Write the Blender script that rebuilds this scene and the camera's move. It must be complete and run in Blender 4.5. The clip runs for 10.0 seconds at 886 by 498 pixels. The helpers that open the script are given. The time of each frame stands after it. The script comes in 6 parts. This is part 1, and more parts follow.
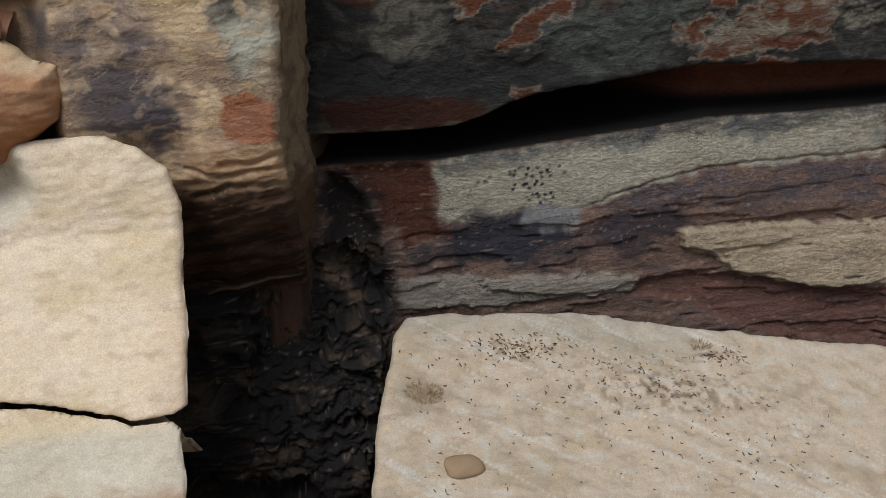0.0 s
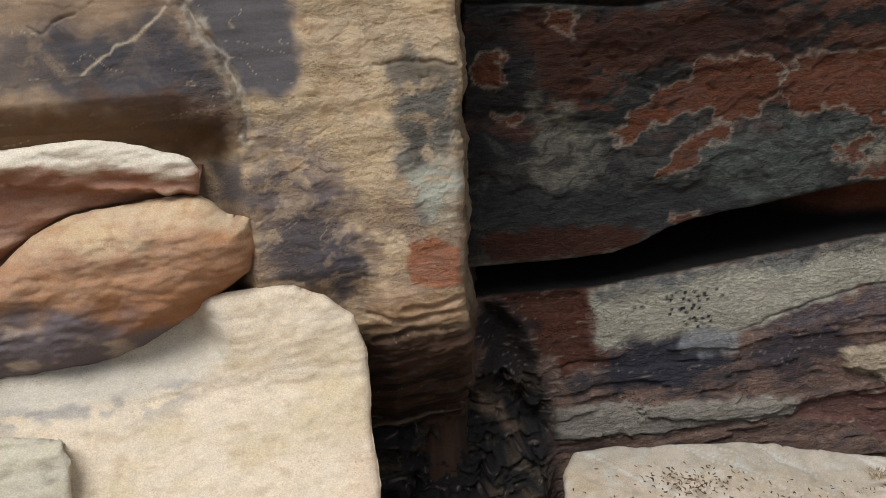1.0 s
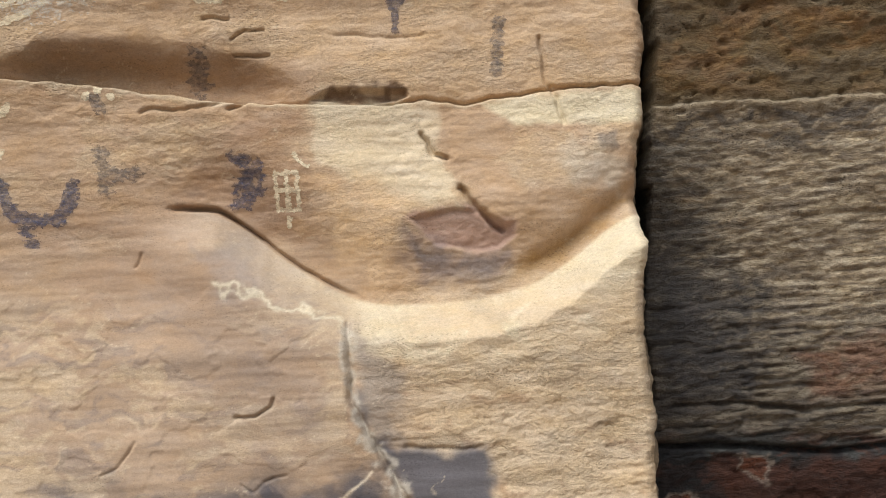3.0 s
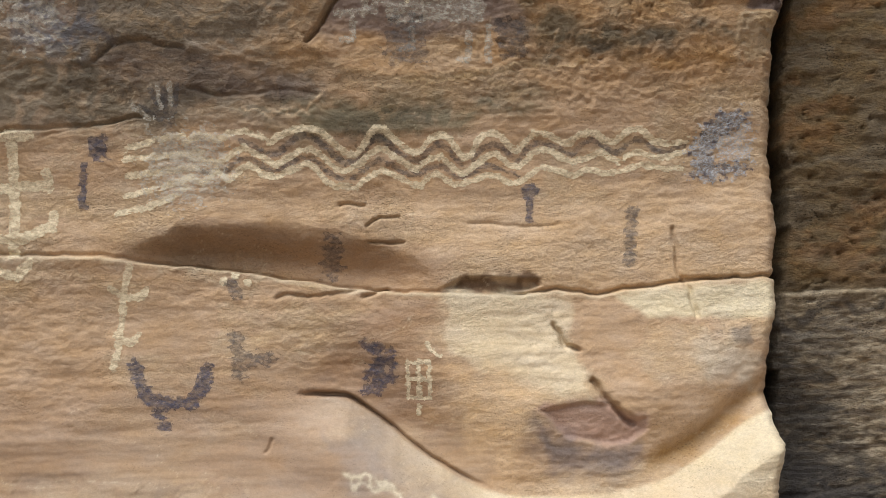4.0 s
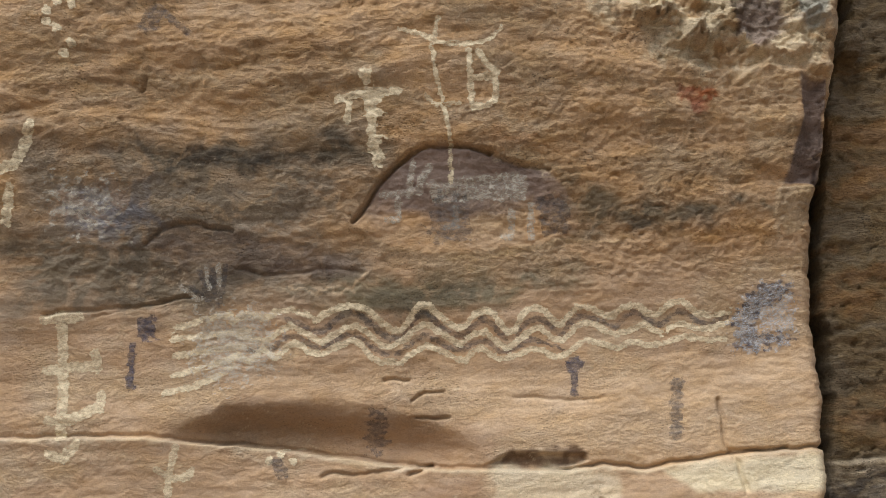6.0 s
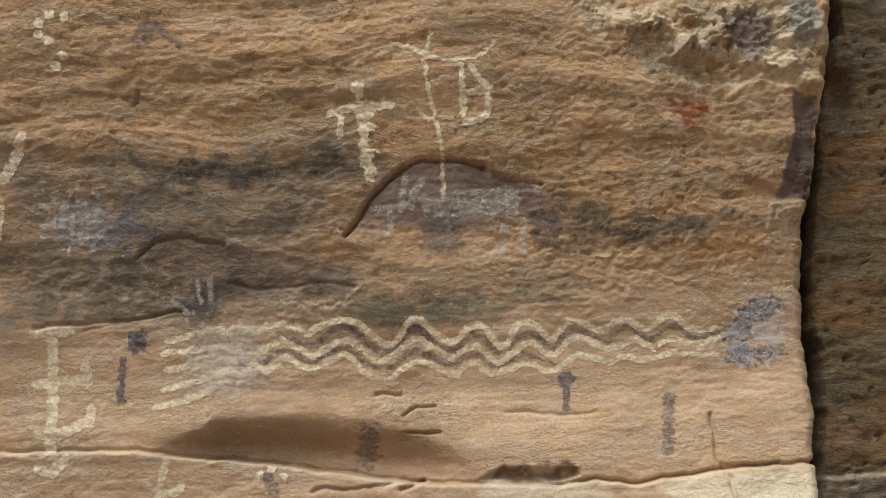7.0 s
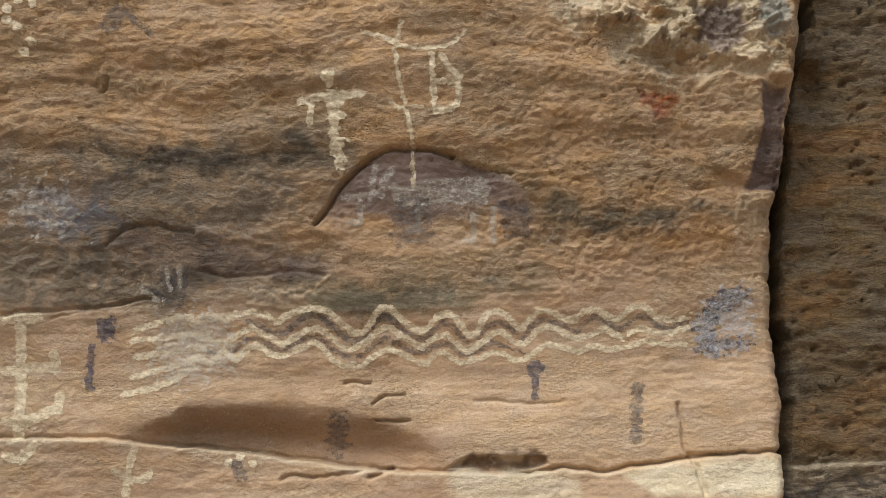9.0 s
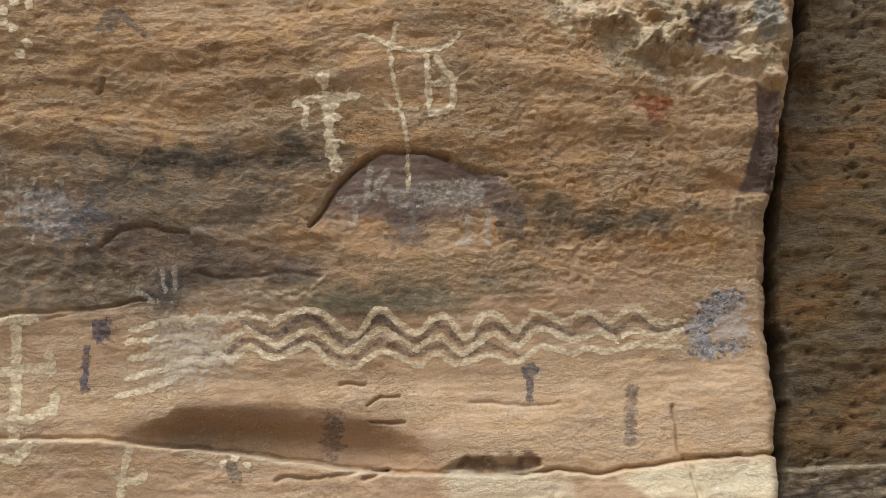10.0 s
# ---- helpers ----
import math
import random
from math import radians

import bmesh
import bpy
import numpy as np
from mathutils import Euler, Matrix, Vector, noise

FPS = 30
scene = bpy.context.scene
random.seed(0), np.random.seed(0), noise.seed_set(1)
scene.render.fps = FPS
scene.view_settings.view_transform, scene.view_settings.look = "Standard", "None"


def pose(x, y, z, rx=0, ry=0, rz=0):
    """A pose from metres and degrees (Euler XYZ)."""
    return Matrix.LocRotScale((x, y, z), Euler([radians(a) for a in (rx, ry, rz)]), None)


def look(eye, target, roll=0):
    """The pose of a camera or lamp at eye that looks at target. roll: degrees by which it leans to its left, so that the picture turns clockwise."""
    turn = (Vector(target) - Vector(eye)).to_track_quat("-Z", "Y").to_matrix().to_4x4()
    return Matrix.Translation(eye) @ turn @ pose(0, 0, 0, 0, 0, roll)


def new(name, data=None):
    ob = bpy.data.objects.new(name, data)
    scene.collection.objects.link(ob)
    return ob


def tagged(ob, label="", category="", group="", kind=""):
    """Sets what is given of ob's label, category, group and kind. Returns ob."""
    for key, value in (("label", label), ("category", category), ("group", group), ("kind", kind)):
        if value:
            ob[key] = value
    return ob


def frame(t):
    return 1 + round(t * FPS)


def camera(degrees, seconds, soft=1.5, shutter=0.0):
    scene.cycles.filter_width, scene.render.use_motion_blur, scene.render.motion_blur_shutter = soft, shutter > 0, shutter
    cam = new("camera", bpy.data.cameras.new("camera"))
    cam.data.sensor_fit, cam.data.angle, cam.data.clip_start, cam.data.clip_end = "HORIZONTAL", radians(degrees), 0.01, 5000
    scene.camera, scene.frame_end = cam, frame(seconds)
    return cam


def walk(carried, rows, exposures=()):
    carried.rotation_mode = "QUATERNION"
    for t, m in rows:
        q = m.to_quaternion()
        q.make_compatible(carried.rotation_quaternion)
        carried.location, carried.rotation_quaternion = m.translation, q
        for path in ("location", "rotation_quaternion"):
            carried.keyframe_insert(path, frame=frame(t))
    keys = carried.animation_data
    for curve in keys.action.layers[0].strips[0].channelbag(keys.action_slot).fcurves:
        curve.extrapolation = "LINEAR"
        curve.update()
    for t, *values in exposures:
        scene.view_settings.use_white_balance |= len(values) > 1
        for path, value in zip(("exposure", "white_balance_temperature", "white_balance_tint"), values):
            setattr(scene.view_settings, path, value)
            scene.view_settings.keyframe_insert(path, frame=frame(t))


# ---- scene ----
cam = camera(49.9, 10.0, 0.8)
PATH = [
    (0, (0.185, -0.037, 1.277), (0.483, 1.847, 0.676), -2.8),
    (0.5, (0.059, 0.02, 1.336), (0.297, 1.94, 0.831), -5.8),
    (1, (-0.084, 0.062, 1.398), (0.127, 2.007, 0.982), -5.0),
    (1.5, (-0.164, 0.082, 1.493), (0.062, 2.048, 1.203), -4.7),
    (2, (-0.144, 0.101, 1.6), (0.007, 2.088, 1.437), -3.7),
    (2.5, (-0.152, 0.099, 1.697), (-0.087, 2.098, 1.726), -3.7),
    (2.7, (-0.169, 0.096, 1.735), (-0.139, 2.094, 1.829), -3.7),
    (3.8, (-0.369, 0.077, 2.05), (-0.425, 2.063, 2.279), -1.1),
    (4, (-0.413, 0.065, 2.121), (-0.47, 2.049, 2.366), -1.1),
    (4.5, (-0.438, 0.048, 2.196), (-0.56, 2.017, 2.523), -1.9),
    (5, (-0.478, 0.034, 2.222), (-0.618, 1.991, 2.607), -1.9),
    (5.5, (-0.477, 0.024, 2.265), (-0.574, 1.977, 2.685), -1.6),
    (7, (-0.471, 0.022, 2.289), (-0.534, 1.966, 2.756), -1.6),
    (7.5, (-0.465, 0.021, 2.29), (-0.513, 1.966, 2.754), -1.4),
    (8, (-0.453, 0.019, 2.286), (-0.495, 1.964, 2.747), -1.4),
    (8.5, (-0.439, 0.02, 2.282), (-0.484, 1.97, 2.726), -1.3),
    (9, (-0.431, 0.021, 2.281), (-0.472, 1.969, 2.731), -1.4),
    (9.5, (-0.416, 0.021, 2.274), (-0.463, 1.969, 2.722), -1.5),
    (10, (-0.418, 0.019, 2.275), (-0.461, 1.965, 2.734), -1.3),
]
LIGHTNESS = [(0, -0.2), (1, -0.02), (2, 0.4), (2.5, 0.63), (4, 0.54), (5.5, 0.53), (10, 0.56)]
walk(cam, [(t, look(eye, target, roll)) for t, eye, target, roll in PATH], LIGHTNESS)

# ---- light ----
world = bpy.data.worlds.new("sky")
scene.world = world
world.use_nodes = True
wn = world.node_tree
sky = wn.nodes.new("ShaderNodeTexSky")
sky.sky_type, sky.sun_disc = "NISHITA", False
SUN_UP, SUN_TURN = 51.0, 205.0
sky.sun_elevation, sky.sun_rotation = radians(SUN_UP), radians(SUN_TURN)
soft_sky = wn.nodes.new("ShaderNodeHueSaturation")
soft_sky.inputs["Saturation"].default_value = 0.35
wn.links.new(sky.outputs["Color"], soft_sky.inputs["Color"])
wn.links.new(soft_sky.outputs["Color"], wn.nodes["Background"].inputs["Color"])
wn.nodes["Background"].inputs["Strength"].default_value = 0.095
sun = new("sun", bpy.data.lights.new("sun", "SUN"))
sun.data.energy, sun.data.angle, sun.data.color = 2.45, radians(32), (1.0, 0.98, 0.95)
way = Vector((math.sin(radians(SUN_TURN)) * math.cos(radians(SUN_UP)), math.cos(radians(SUN_TURN)) * math.cos(radians(SUN_UP)), math.sin(radians(SUN_UP))))
sun.matrix_world = look(way * 20, (0, 0, 0))


# ---- numeric helpers ----
def perlin(x, y, seed):
    x, y = np.asarray(x, np.float32), np.asarray(y, np.float32)
    r = np.random.RandomState(seed)
    perm, ang = r.permutation(256), r.rand(256) * 2 * np.pi
    east, north = np.cos(ang).astype(np.float32), np.sin(ang).astype(np.float32)
    xi, yi = np.floor(x).astype(np.int32), np.floor(y).astype(np.int32)
    xf, yf = x - xi, y - yi
    u, v = xf ** 3 * (xf * (xf * 6 - 15) + 10), yf ** 3 * (yf * (yf * 6 - 15) + 10)

    def corner(i, j):
        k = (perm[(xi + i) & 255] + yi + j) & 255
        return east[k] * (xf - i) + north[k] * (yf - j)

    top = corner(0, 0) * (1 - u) + corner(1, 0) * u
    low = corner(0, 1) * (1 - u) + corner(1, 1) * u
    return (top * (1 - v) + low * v) * 1.5


def fbm(x, y, octaves=4, seed=1, gain=0.5):
    total, amp = 0.0, 1.0
    for k in range(octaves):
        total = total + amp * perlin(x * 2 ** k + 17.3 * k, y * 2 ** k + 9.1 * k, seed + k)
        amp *= gain
    return total


def cells(x, y, seed):
    """Distance to the nearest and second nearest random point, and the nearest one's own value."""
    r = np.random.RandomState(seed)
    px, py, pv = r.rand(64, 64), r.rand(64, 64), r.rand(64, 64)
    xi, yi = np.floor(x).astype(int), np.floor(y).astype(int)
    near, second, value = np.full(x.shape, 9.0), np.full(x.shape, 9.0), np.zeros(x.shape)
    for i in (-1, 0, 1):
        for j in (-1, 0, 1):
            a, b = (xi + i) & 63, (yi + j) & 63
            d = np.hypot(xi + i + px[a, b] - x, yi + j + py[a, b] - y)
            second = np.where(d < near, near, np.minimum(second, d))
            value = np.where(d < near, pv[a, b], value)
            near = np.minimum(near, d)
    return near, second, value


def sstep(a, b, v):
    t = np.clip((v - a) / (b - a), 0, 1)
    return t * t * (3 - 2 * t)


def along(v, pts):
    """Straight interpolation through (place, value) pairs."""
    return np.interp(v, [p[0] for p in pts], [p[1] for p in pts])


def eased(v, pts):
    """As along(), with the corners rounded off."""
    w = 0.03
    return sum(along(v + k * w, pts) for k in (-2, -1, 0, 1, 2)) / 5


def line_gap(x, z, pts, reach=0.12):
    """Distance to an open line, exact within reach."""
    out = np.full(x.shape, reach)
    p = np.array(pts)
    near = (x > p[:, 0].min() - reach) & (x < p[:, 0].max() + reach) & (z > p[:, 1].min() - reach) & (z < p[:, 1].max() + reach)
    a, b = x[near], z[near]
    best = np.full(a.shape, reach)
    for (x0, z0), (x1, z1) in zip(pts[:-1], pts[1:]):
        dx, dz = x1 - x0, z1 - z0
        t = np.clip(((a - x0) * dx + (b - z0) * dz) / max(dx * dx + dz * dz, 1e-9), 0, 1)
        best = np.minimum(best, np.hypot(a - x0 - t * dx, b - z0 - t * dz))
    out[near] = best
    return out


def depth_in(x, z, pts, reach=0.2):
    """Distance to a closed outline, positive inside it."""
    out = np.full(x.shape, -reach)
    p = np.array(pts)
    near = (x > p[:, 0].min() - reach) & (x < p[:, 0].max() + reach) & (z > p[:, 1].min() - reach) & (z < p[:, 1].max() + reach)
    a, b = x[near], z[near]
    best, odd = np.full(a.shape, 9.0), np.zeros(a.shape, bool)
    for (x0, z0), (x1, z1) in zip(pts, pts[1:] + pts[:1]):
        dx, dz = x1 - x0, z1 - z0
        t = np.clip(((a - x0) * dx + (b - z0) * dz) / max(dx * dx + dz * dz, 1e-9), 0, 1)
        best = np.minimum(best, np.hypot(a - x0 - t * dx, b - z0 - t * dz))
        if z0 != z1:
            odd ^= ((z0 > b) != (z1 > b)) & (a < dx * (b - z0) / dz + x0)
    out[near] = np.where(odd, best, -best)
    return out


def patch(x, z, pts, soft=0.02, ragged=0.02, grain=0.05, seed=3):
    """0 to 1 inside an outline whose edge wanders."""
    p, pad = np.array(pts), soft + ragged * 1.5
    near = (x > p[:, 0].min() - pad) & (x < p[:, 0].max() + pad) & (z > p[:, 1].min() - pad) & (z < p[:, 1].max() + pad)
    out, a, b = np.zeros(x.shape), x[near], z[near]
    dx, dz = fbm(a / grain, b / grain, 3, seed) * ragged, fbm(a / grain + 31, b / grain, 3, seed + 7) * ragged
    out[near] = sstep(-soft, soft, depth_in(a + dx, b + dz, pts))
    return out


def hue(r, g, b):
    """Linear colour of an 8-bit one, a little muted."""
    return np.array((0.85, 1.0, 1.21)) * np.array([((c / 255 + 0.055) / 1.055) ** 2.4 if c > 10 else c / 3294.6 for c in (r, g, b)])


def blend(col, mask, tint):
    return col + (tint - col) * np.clip(mask, 0, 1)[..., None]


# ---- materials ----
def rock_material(name, grain=(60.0, 60.0, 140.0), bump=0.6, rough=0.85, contrast=0.35, pits=0.3):
    """Stone: the tint laid on the mesh, broken up by bedding, grain, pits and a fine relief."""
    m = bpy.data.materials.new(name)
    m.use_nodes = True
    t = m.node_tree
    n, l = t.nodes, t.links
    b = n["Principled BSDF"]
    b.inputs["Roughness"].default_value = rough
    b.inputs["Specular IOR Level"].default_value = 0.25
    att = n.new("ShaderNodeAttribute")
    att.attribute_name = "tint"
    co = n.new("ShaderNodeTexCoord")

    def tex(scale, stretch, detail, roughness=0.6):
        mp = n.new("ShaderNodeMapping")
        mp.inputs["Scale"].default_value = stretch
        l.new(co.outputs["Object"], mp.inputs["Vector"])
        x = n.new("ShaderNodeTexNoise")
        x.inputs["Scale"].default_value, x.inputs["Detail"].default_value, x.inputs["Roughness"].default_value = scale, detail, roughness
        x.inputs["Distortion"].default_value = 0.0
        l.new(mp.outputs["Vector"], x.inputs["Vector"])
        return x.outputs["Fac"]

    def ramp(v, a, b2, lo, hi):
        r = n.new("ShaderNodeMapRange")
        for k, q in zip(("From Min", "From Max", "To Min", "To Max"), (a, b2, lo, hi)):
            r.inputs[k].default_value = q
        l.new(v, r.inputs["Value"])
        return r.outputs["Result"]

    def maths(op, p, q):
        x = n.new("ShaderNodeMath")
        x.operation = op
        for k, v in enumerate((p, q)):
            if isinstance(v, (int, float)):
                x.inputs[k].default_value = v
            else:
                l.new(v, x.inputs[k])
        return x.outputs[0]

    beds = tex(6.0, (1.0, 1.0, 3.2), 6)
    sand = tex(1.0, grain, 5, 0.7)
    fine = tex(280.0, (1, 1, 1.2), 3)
    lumps = tex(1.0, tuple(g * 0.42 for g in grain), 4, 0.6)
    pm = n.new("ShaderNodeMapping")
    pm.inputs["Scale"].default_value = (120.0, 120.0, 190.0)
    vor = n.new("ShaderNodeTexVoronoi")
    vor.inputs["Scale"].default_value = 1.0
    l.new(co.outputs["Object"], pm.inputs["Vector"])
    l.new(pm.outputs["Vector"], vor.inputs["Vector"])
    few = ramp(tex(9.0, (1, 1, 1.6), 3), 0.46, 0.66, 0.0, 0.3)
    hole = maths("SUBTRACT", vor.outputs["Distance"], few)
    value = maths("MULTIPLY", ramp(beds, 0.3, 0.7, 1 - contrast * 0.35, 1 + contrast * 0.35), ramp(sand, 0.3, 0.7, 1 - contrast, 1 + contrast * 0.9))
    value = maths("MULTIPLY", value, ramp(fine, 0.3, 0.7, 0.85, 1.15))
    dark = ramp(hole, -0.06, 0.06, 1 - pits, 1.0)
    value = maths("MULTIPLY", value, dark)
    value = maths("ADD", maths("MULTIPLY", maths("SUBTRACT", value, 1.0), maths("ADD", maths("MULTIPLY", att.outputs["Alpha"], 0.65), 0.35)), 1.0)
    mix = n.new("ShaderNodeVectorMath")
    mix.operation = "SCALE"
    l.new(att.outputs["Color"], mix.inputs[0])
    l.new(value, mix.inputs["Scale"])
    warm = n.new("ShaderNodeHueSaturation")
    l.new(ramp(tex(14.0, (1, 1, 2.0), 4), 0.3, 0.7, 0.88, 1.1), warm.inputs["Saturation"])
    l.new(mix.outputs["Vector"], warm.inputs["Color"])
    l.new(warm.outputs["Color"], b.inputs["Base Color"])
    chips = ramp(sand, 0.44, 0.56, 0.0, 1.0)
    h = maths("ADD", maths("MULTIPLY", sand, 0.75), maths("MULTIPLY", fine, 0.3))
    h = maths("ADD", h, maths("MULTIPLY", dark, 0.7))
    h = maths("ADD", h, maths("ADD", maths("MULTIPLY", chips, 0.12), maths("MULTIPLY", lumps, 0.35)))
    bp = n.new("ShaderNodeBump")
    bp.inputs["Strength"].default_value, bp.inputs["Distance"].default_value = bump, 0.015
    l.new(maths("MULTIPLY", att.outputs["Alpha"], bump), bp.inputs["Strength"])
    l.new(h, bp.inputs["Height"])
    l.new(bp.outputs["Normal"], b.inputs["Normal"])
    return m


def paint_material(name, colour, cover, scale=90.0):
    """Old mineral paint, thin and worn through in places."""
    m = bpy.data.materials.new(name)
    m.use_nodes = True
    n, l = m.node_tree.nodes, m.node_tree.links
    b = n["Principled BSDF"]
    b.inputs["Base Color"].default_value = (*colour, 1)
    b.inputs["Roughness"].default_value, b.inputs["Specular IOR Level"].default_value = 0.95, 0.1
    co = n.new("ShaderNodeTexCoord")
    mp = n.new("ShaderNodeMapping")
    mp.inputs["Scale"].default_value = (1, 1, 1.9)
    x = n.new("ShaderNodeTexNoise")
    x.inputs["Scale"].default_value, x.inputs["Detail"].default_value, x.inputs["Roughness"].default_value = scale, 4, 0.7
    r = n.new("ShaderNodeMapRange")
    for k, q in zip(("From Min", "From Max", "To Min", "To Max"), (0.38, 0.62, cover - 0.25, min(cover + 0.2, 1))):
        r.inputs[k].default_value = q
    clear, mixed = n.new("ShaderNodeBsdfTransparent"), n.new("ShaderNodeMixShader")
    l.new(co.outputs["Object"], mp.inputs["Vector"])
    l.new(mp.outputs["Vector"], x.inputs["Vector"])
    l.new(x.outputs["Fac"], r.inputs["Value"])
    l.new(r.outputs["Result"], mixed.inputs[0])
    l.new(clear.outputs[0], mixed.inputs[1])
    l.new(b.outputs[0], mixed.inputs[2])
    l.new(mixed.outputs[0], n["Material Output"].inputs["Surface"])
    return m


def plain_material(name, colour, rough=0.8):
    m = bpy.data.materials.new(name)
    m.use_nodes = True
    n, l = m.node_tree.nodes, m.node_tree.links
    b = n["Principled BSDF"]
    b.inputs["Roughness"].default_value = rough
    info = n.new("ShaderNodeNewGeometry")
    r = n.new("ShaderNodeHueSaturation")
    r.inputs["Color"].default_value = (*colour, 1)
    v = n.new("ShaderNodeMapRange")
    v.inputs["To Min"].default_value, v.inputs["To Max"].default_value = 0.5, 1.5
    l.new(info.outputs["Random Per Island"], v.inputs["Value"])
    l.new(v.outputs["Result"], r.inputs["Value"])
    l.new(r.outputs["Color"], b.inputs["Base Color"])
    return m


CLIFF = rock_material("weathered_sandstone", (105.0, 105.0, 150.0), 1.0, contrast=0.22, pits=0.4)
DARK_ROCK = rock_material("varnished_sandstone", (80.0, 80.0, 150.0), 0.85, contrast=0.34, pits=0.5)
SMOOTH = rock_material("smooth_sandstone", (60.0, 60.0, 95.0), 0.24, contrast=0.1, pits=0.16)
WHITE_PAINT = paint_material("white_pigment", hue(250, 220, 174), 0.6)
FAINT_PAINT = paint_material("faded_white_pigment", hue(246, 216, 170), 0.56)
GHOST_PAINT = paint_material("nearly_gone_pigment", hue(218, 198, 170), 0.36)
BLUE_PAINT = paint_material("blue_black_pigment", hue(64, 72, 90), 0.46)
GREY_PAINT = paint_material("grey_pigment", hue(92, 88, 86), 0.34)
SPECK_PAINT = paint_material("speckled_pigment", hue(222, 208, 192), 0.34, 170.0)


# ---- mesh helpers ----
def mesh_from(name, verts, faces, tint=None, material=None, smooth=True):
    """One mesh object from numpy arrays of corners and of four-cornered faces."""
    me = bpy.data.meshes.new(name)
    me.vertices.add(len(verts))
    me.vertices.foreach_set("co", np.asarray(verts, np.float32).ravel())
    me.loops.add(len(faces) * 4)
    me.loops.foreach_set("vertex_index", np.asarray(faces, np.int32).ravel())
    me.polygons.add(len(faces))
    me.polygons.foreach_set("loop_start", np.arange(len(faces), dtype=np.int32) * 4)
    me.update(calc_edges=True)
    me.polygons.foreach_set("use_smooth", np.full(len(faces), smooth))
    if tint is not None:
        at = me.color_attributes.new("tint", "FLOAT_COLOR", "POINT")
        at.data.foreach_set("color", np.concatenate([np.clip(tint[:, :3], 0.004, 0.9), tint[:, 3:] if tint.shape[1] > 3 else np.ones((len(tint), 1))], 1).astype(np.float32).ravel())
    me.validate()
    if material:
        me.materials.append(material)
    return new(name, me)


def grid_faces(rows, cols):
    i = np.arange(rows * cols).reshape(rows, cols)
    return np.stack([i[:-1, :-1], i[:-1, 1:], i[1:, 1:], i[1:, :-1]], -1).reshape(-1, 4)


def steps(*parts):
    """Joined even steps: (from, to, step) ..."""
    return np.unique(np.round(np.concatenate([np.append(np.arange(a, b, s), b) for a, b, s in parts]), 5))


def boulder(name, outline, lift, tint, place, material, step=0.005, deep=0.35, edge=0.04, wander=0.006, seed=5):
    """A stone: an outline, rounded at its rim, with sides that run back by deep.
    lift(u, v) is its face's height, tint(u, v) its colour, place(u, v, h) the corner in the world."""
    p = np.array(outline)
    us, vs = np.arange(p[:, 0].min() - 0.03, p[:, 0].max() + 0.03, step), np.arange(p[:, 1].min() - 0.03, p[:, 1].max() + 0.03, step)
    u, v = np.meshgrid(us, vs)

    def inner(a, b):
        return depth_in(a + fbm(a / 0.11, b / 0.11, 4, seed) * wander, b + fbm(a / 0.11 + 9, b / 0.11, 4, seed + 2) * wander, outline, 0.5)

    d = inner(u, v)
    for _ in range(2):
        e = step * 0.5
        gu, gv = (inner(u + e, v) - inner(u - e, v)) / (2 * e), (inner(u, v + e) - inner(u, v - e)) / (2 * e)
        g = np.maximum(np.hypot(gu, gv), 0.3)
        out = (d < 0) & (d > -step * 1.6)
        u, v = u - np.where(out, gu / g * d, 0), v - np.where(out, gv / g * d, 0)
        d = np.where(out, 0, d)
    keep = d >= 0
    q = grid_faces(*u.shape)
    q = q[keep.ravel()[q].all(1)]
    t = np.clip(1 - d / edge, 0, 1)
    h = lift(u, v) - edge * (1 - np.sqrt(np.maximum(1 - t * t, 0)))
    used, idx = np.unique(q, return_inverse=True)
    q = idx.reshape(q.shape)
    inu, inv = (gu / g).ravel()[used], (gv / g).ravel()[used]
    uu, vv, hh = u.ravel()[used], v.ravel()[used], h.ravel()[used]
    col = tint(uu, vv)
    # rim
    e = np.concatenate([q[:, [k, (k + 1) % 4]] for k in range(4)])
    key = np.minimum(e[:, 0], e[:, 1]).astype(np.int64) * 10 ** 7 + np.maximum(e[:, 0], e[:, 1])
    _, first, count = np.unique(key, return_index=True, return_counts=True)
    rim = e[first[count == 1]]
    verts, cols, faces = [np.stack([uu, vv, hh], 1)], [col], [q]
    ids = np.unique(rim)
    where = np.full(len(uu), -1)
    last, base = np.arange(len(uu)), len(uu)
    for k in range(1, 11):
        s = deep * (k / 10) ** 1.5
        w = fbm(uu[ids] / 0.05 + k * 0.6, vv[ids] / 0.05, 3, seed + 11) * 0.012
        verts.append(np.stack([uu[ids] + w * k / 10 + inu[ids] * s * 0.5, vv[ids] + w * k / 10 + inv[ids] * s * 0.5, hh[ids] - s], 1))
        cols.append(col[ids])
        now = np.full(len(uu), -1)
        now[ids] = base + np.arange(len(ids))
        faces.append(np.stack([last[rim[:, 1]], last[rim[:, 0]], now[rim[:, 0]], now[rim[:, 1]]], 1))
        last, base = now, base + len(ids)
    a = np.concatenate(verts)
    return mesh_from(name, place(a[:, 0], a[:, 1], a[:, 2]), np.concatenate(faces), np.concatenate(cols), material)


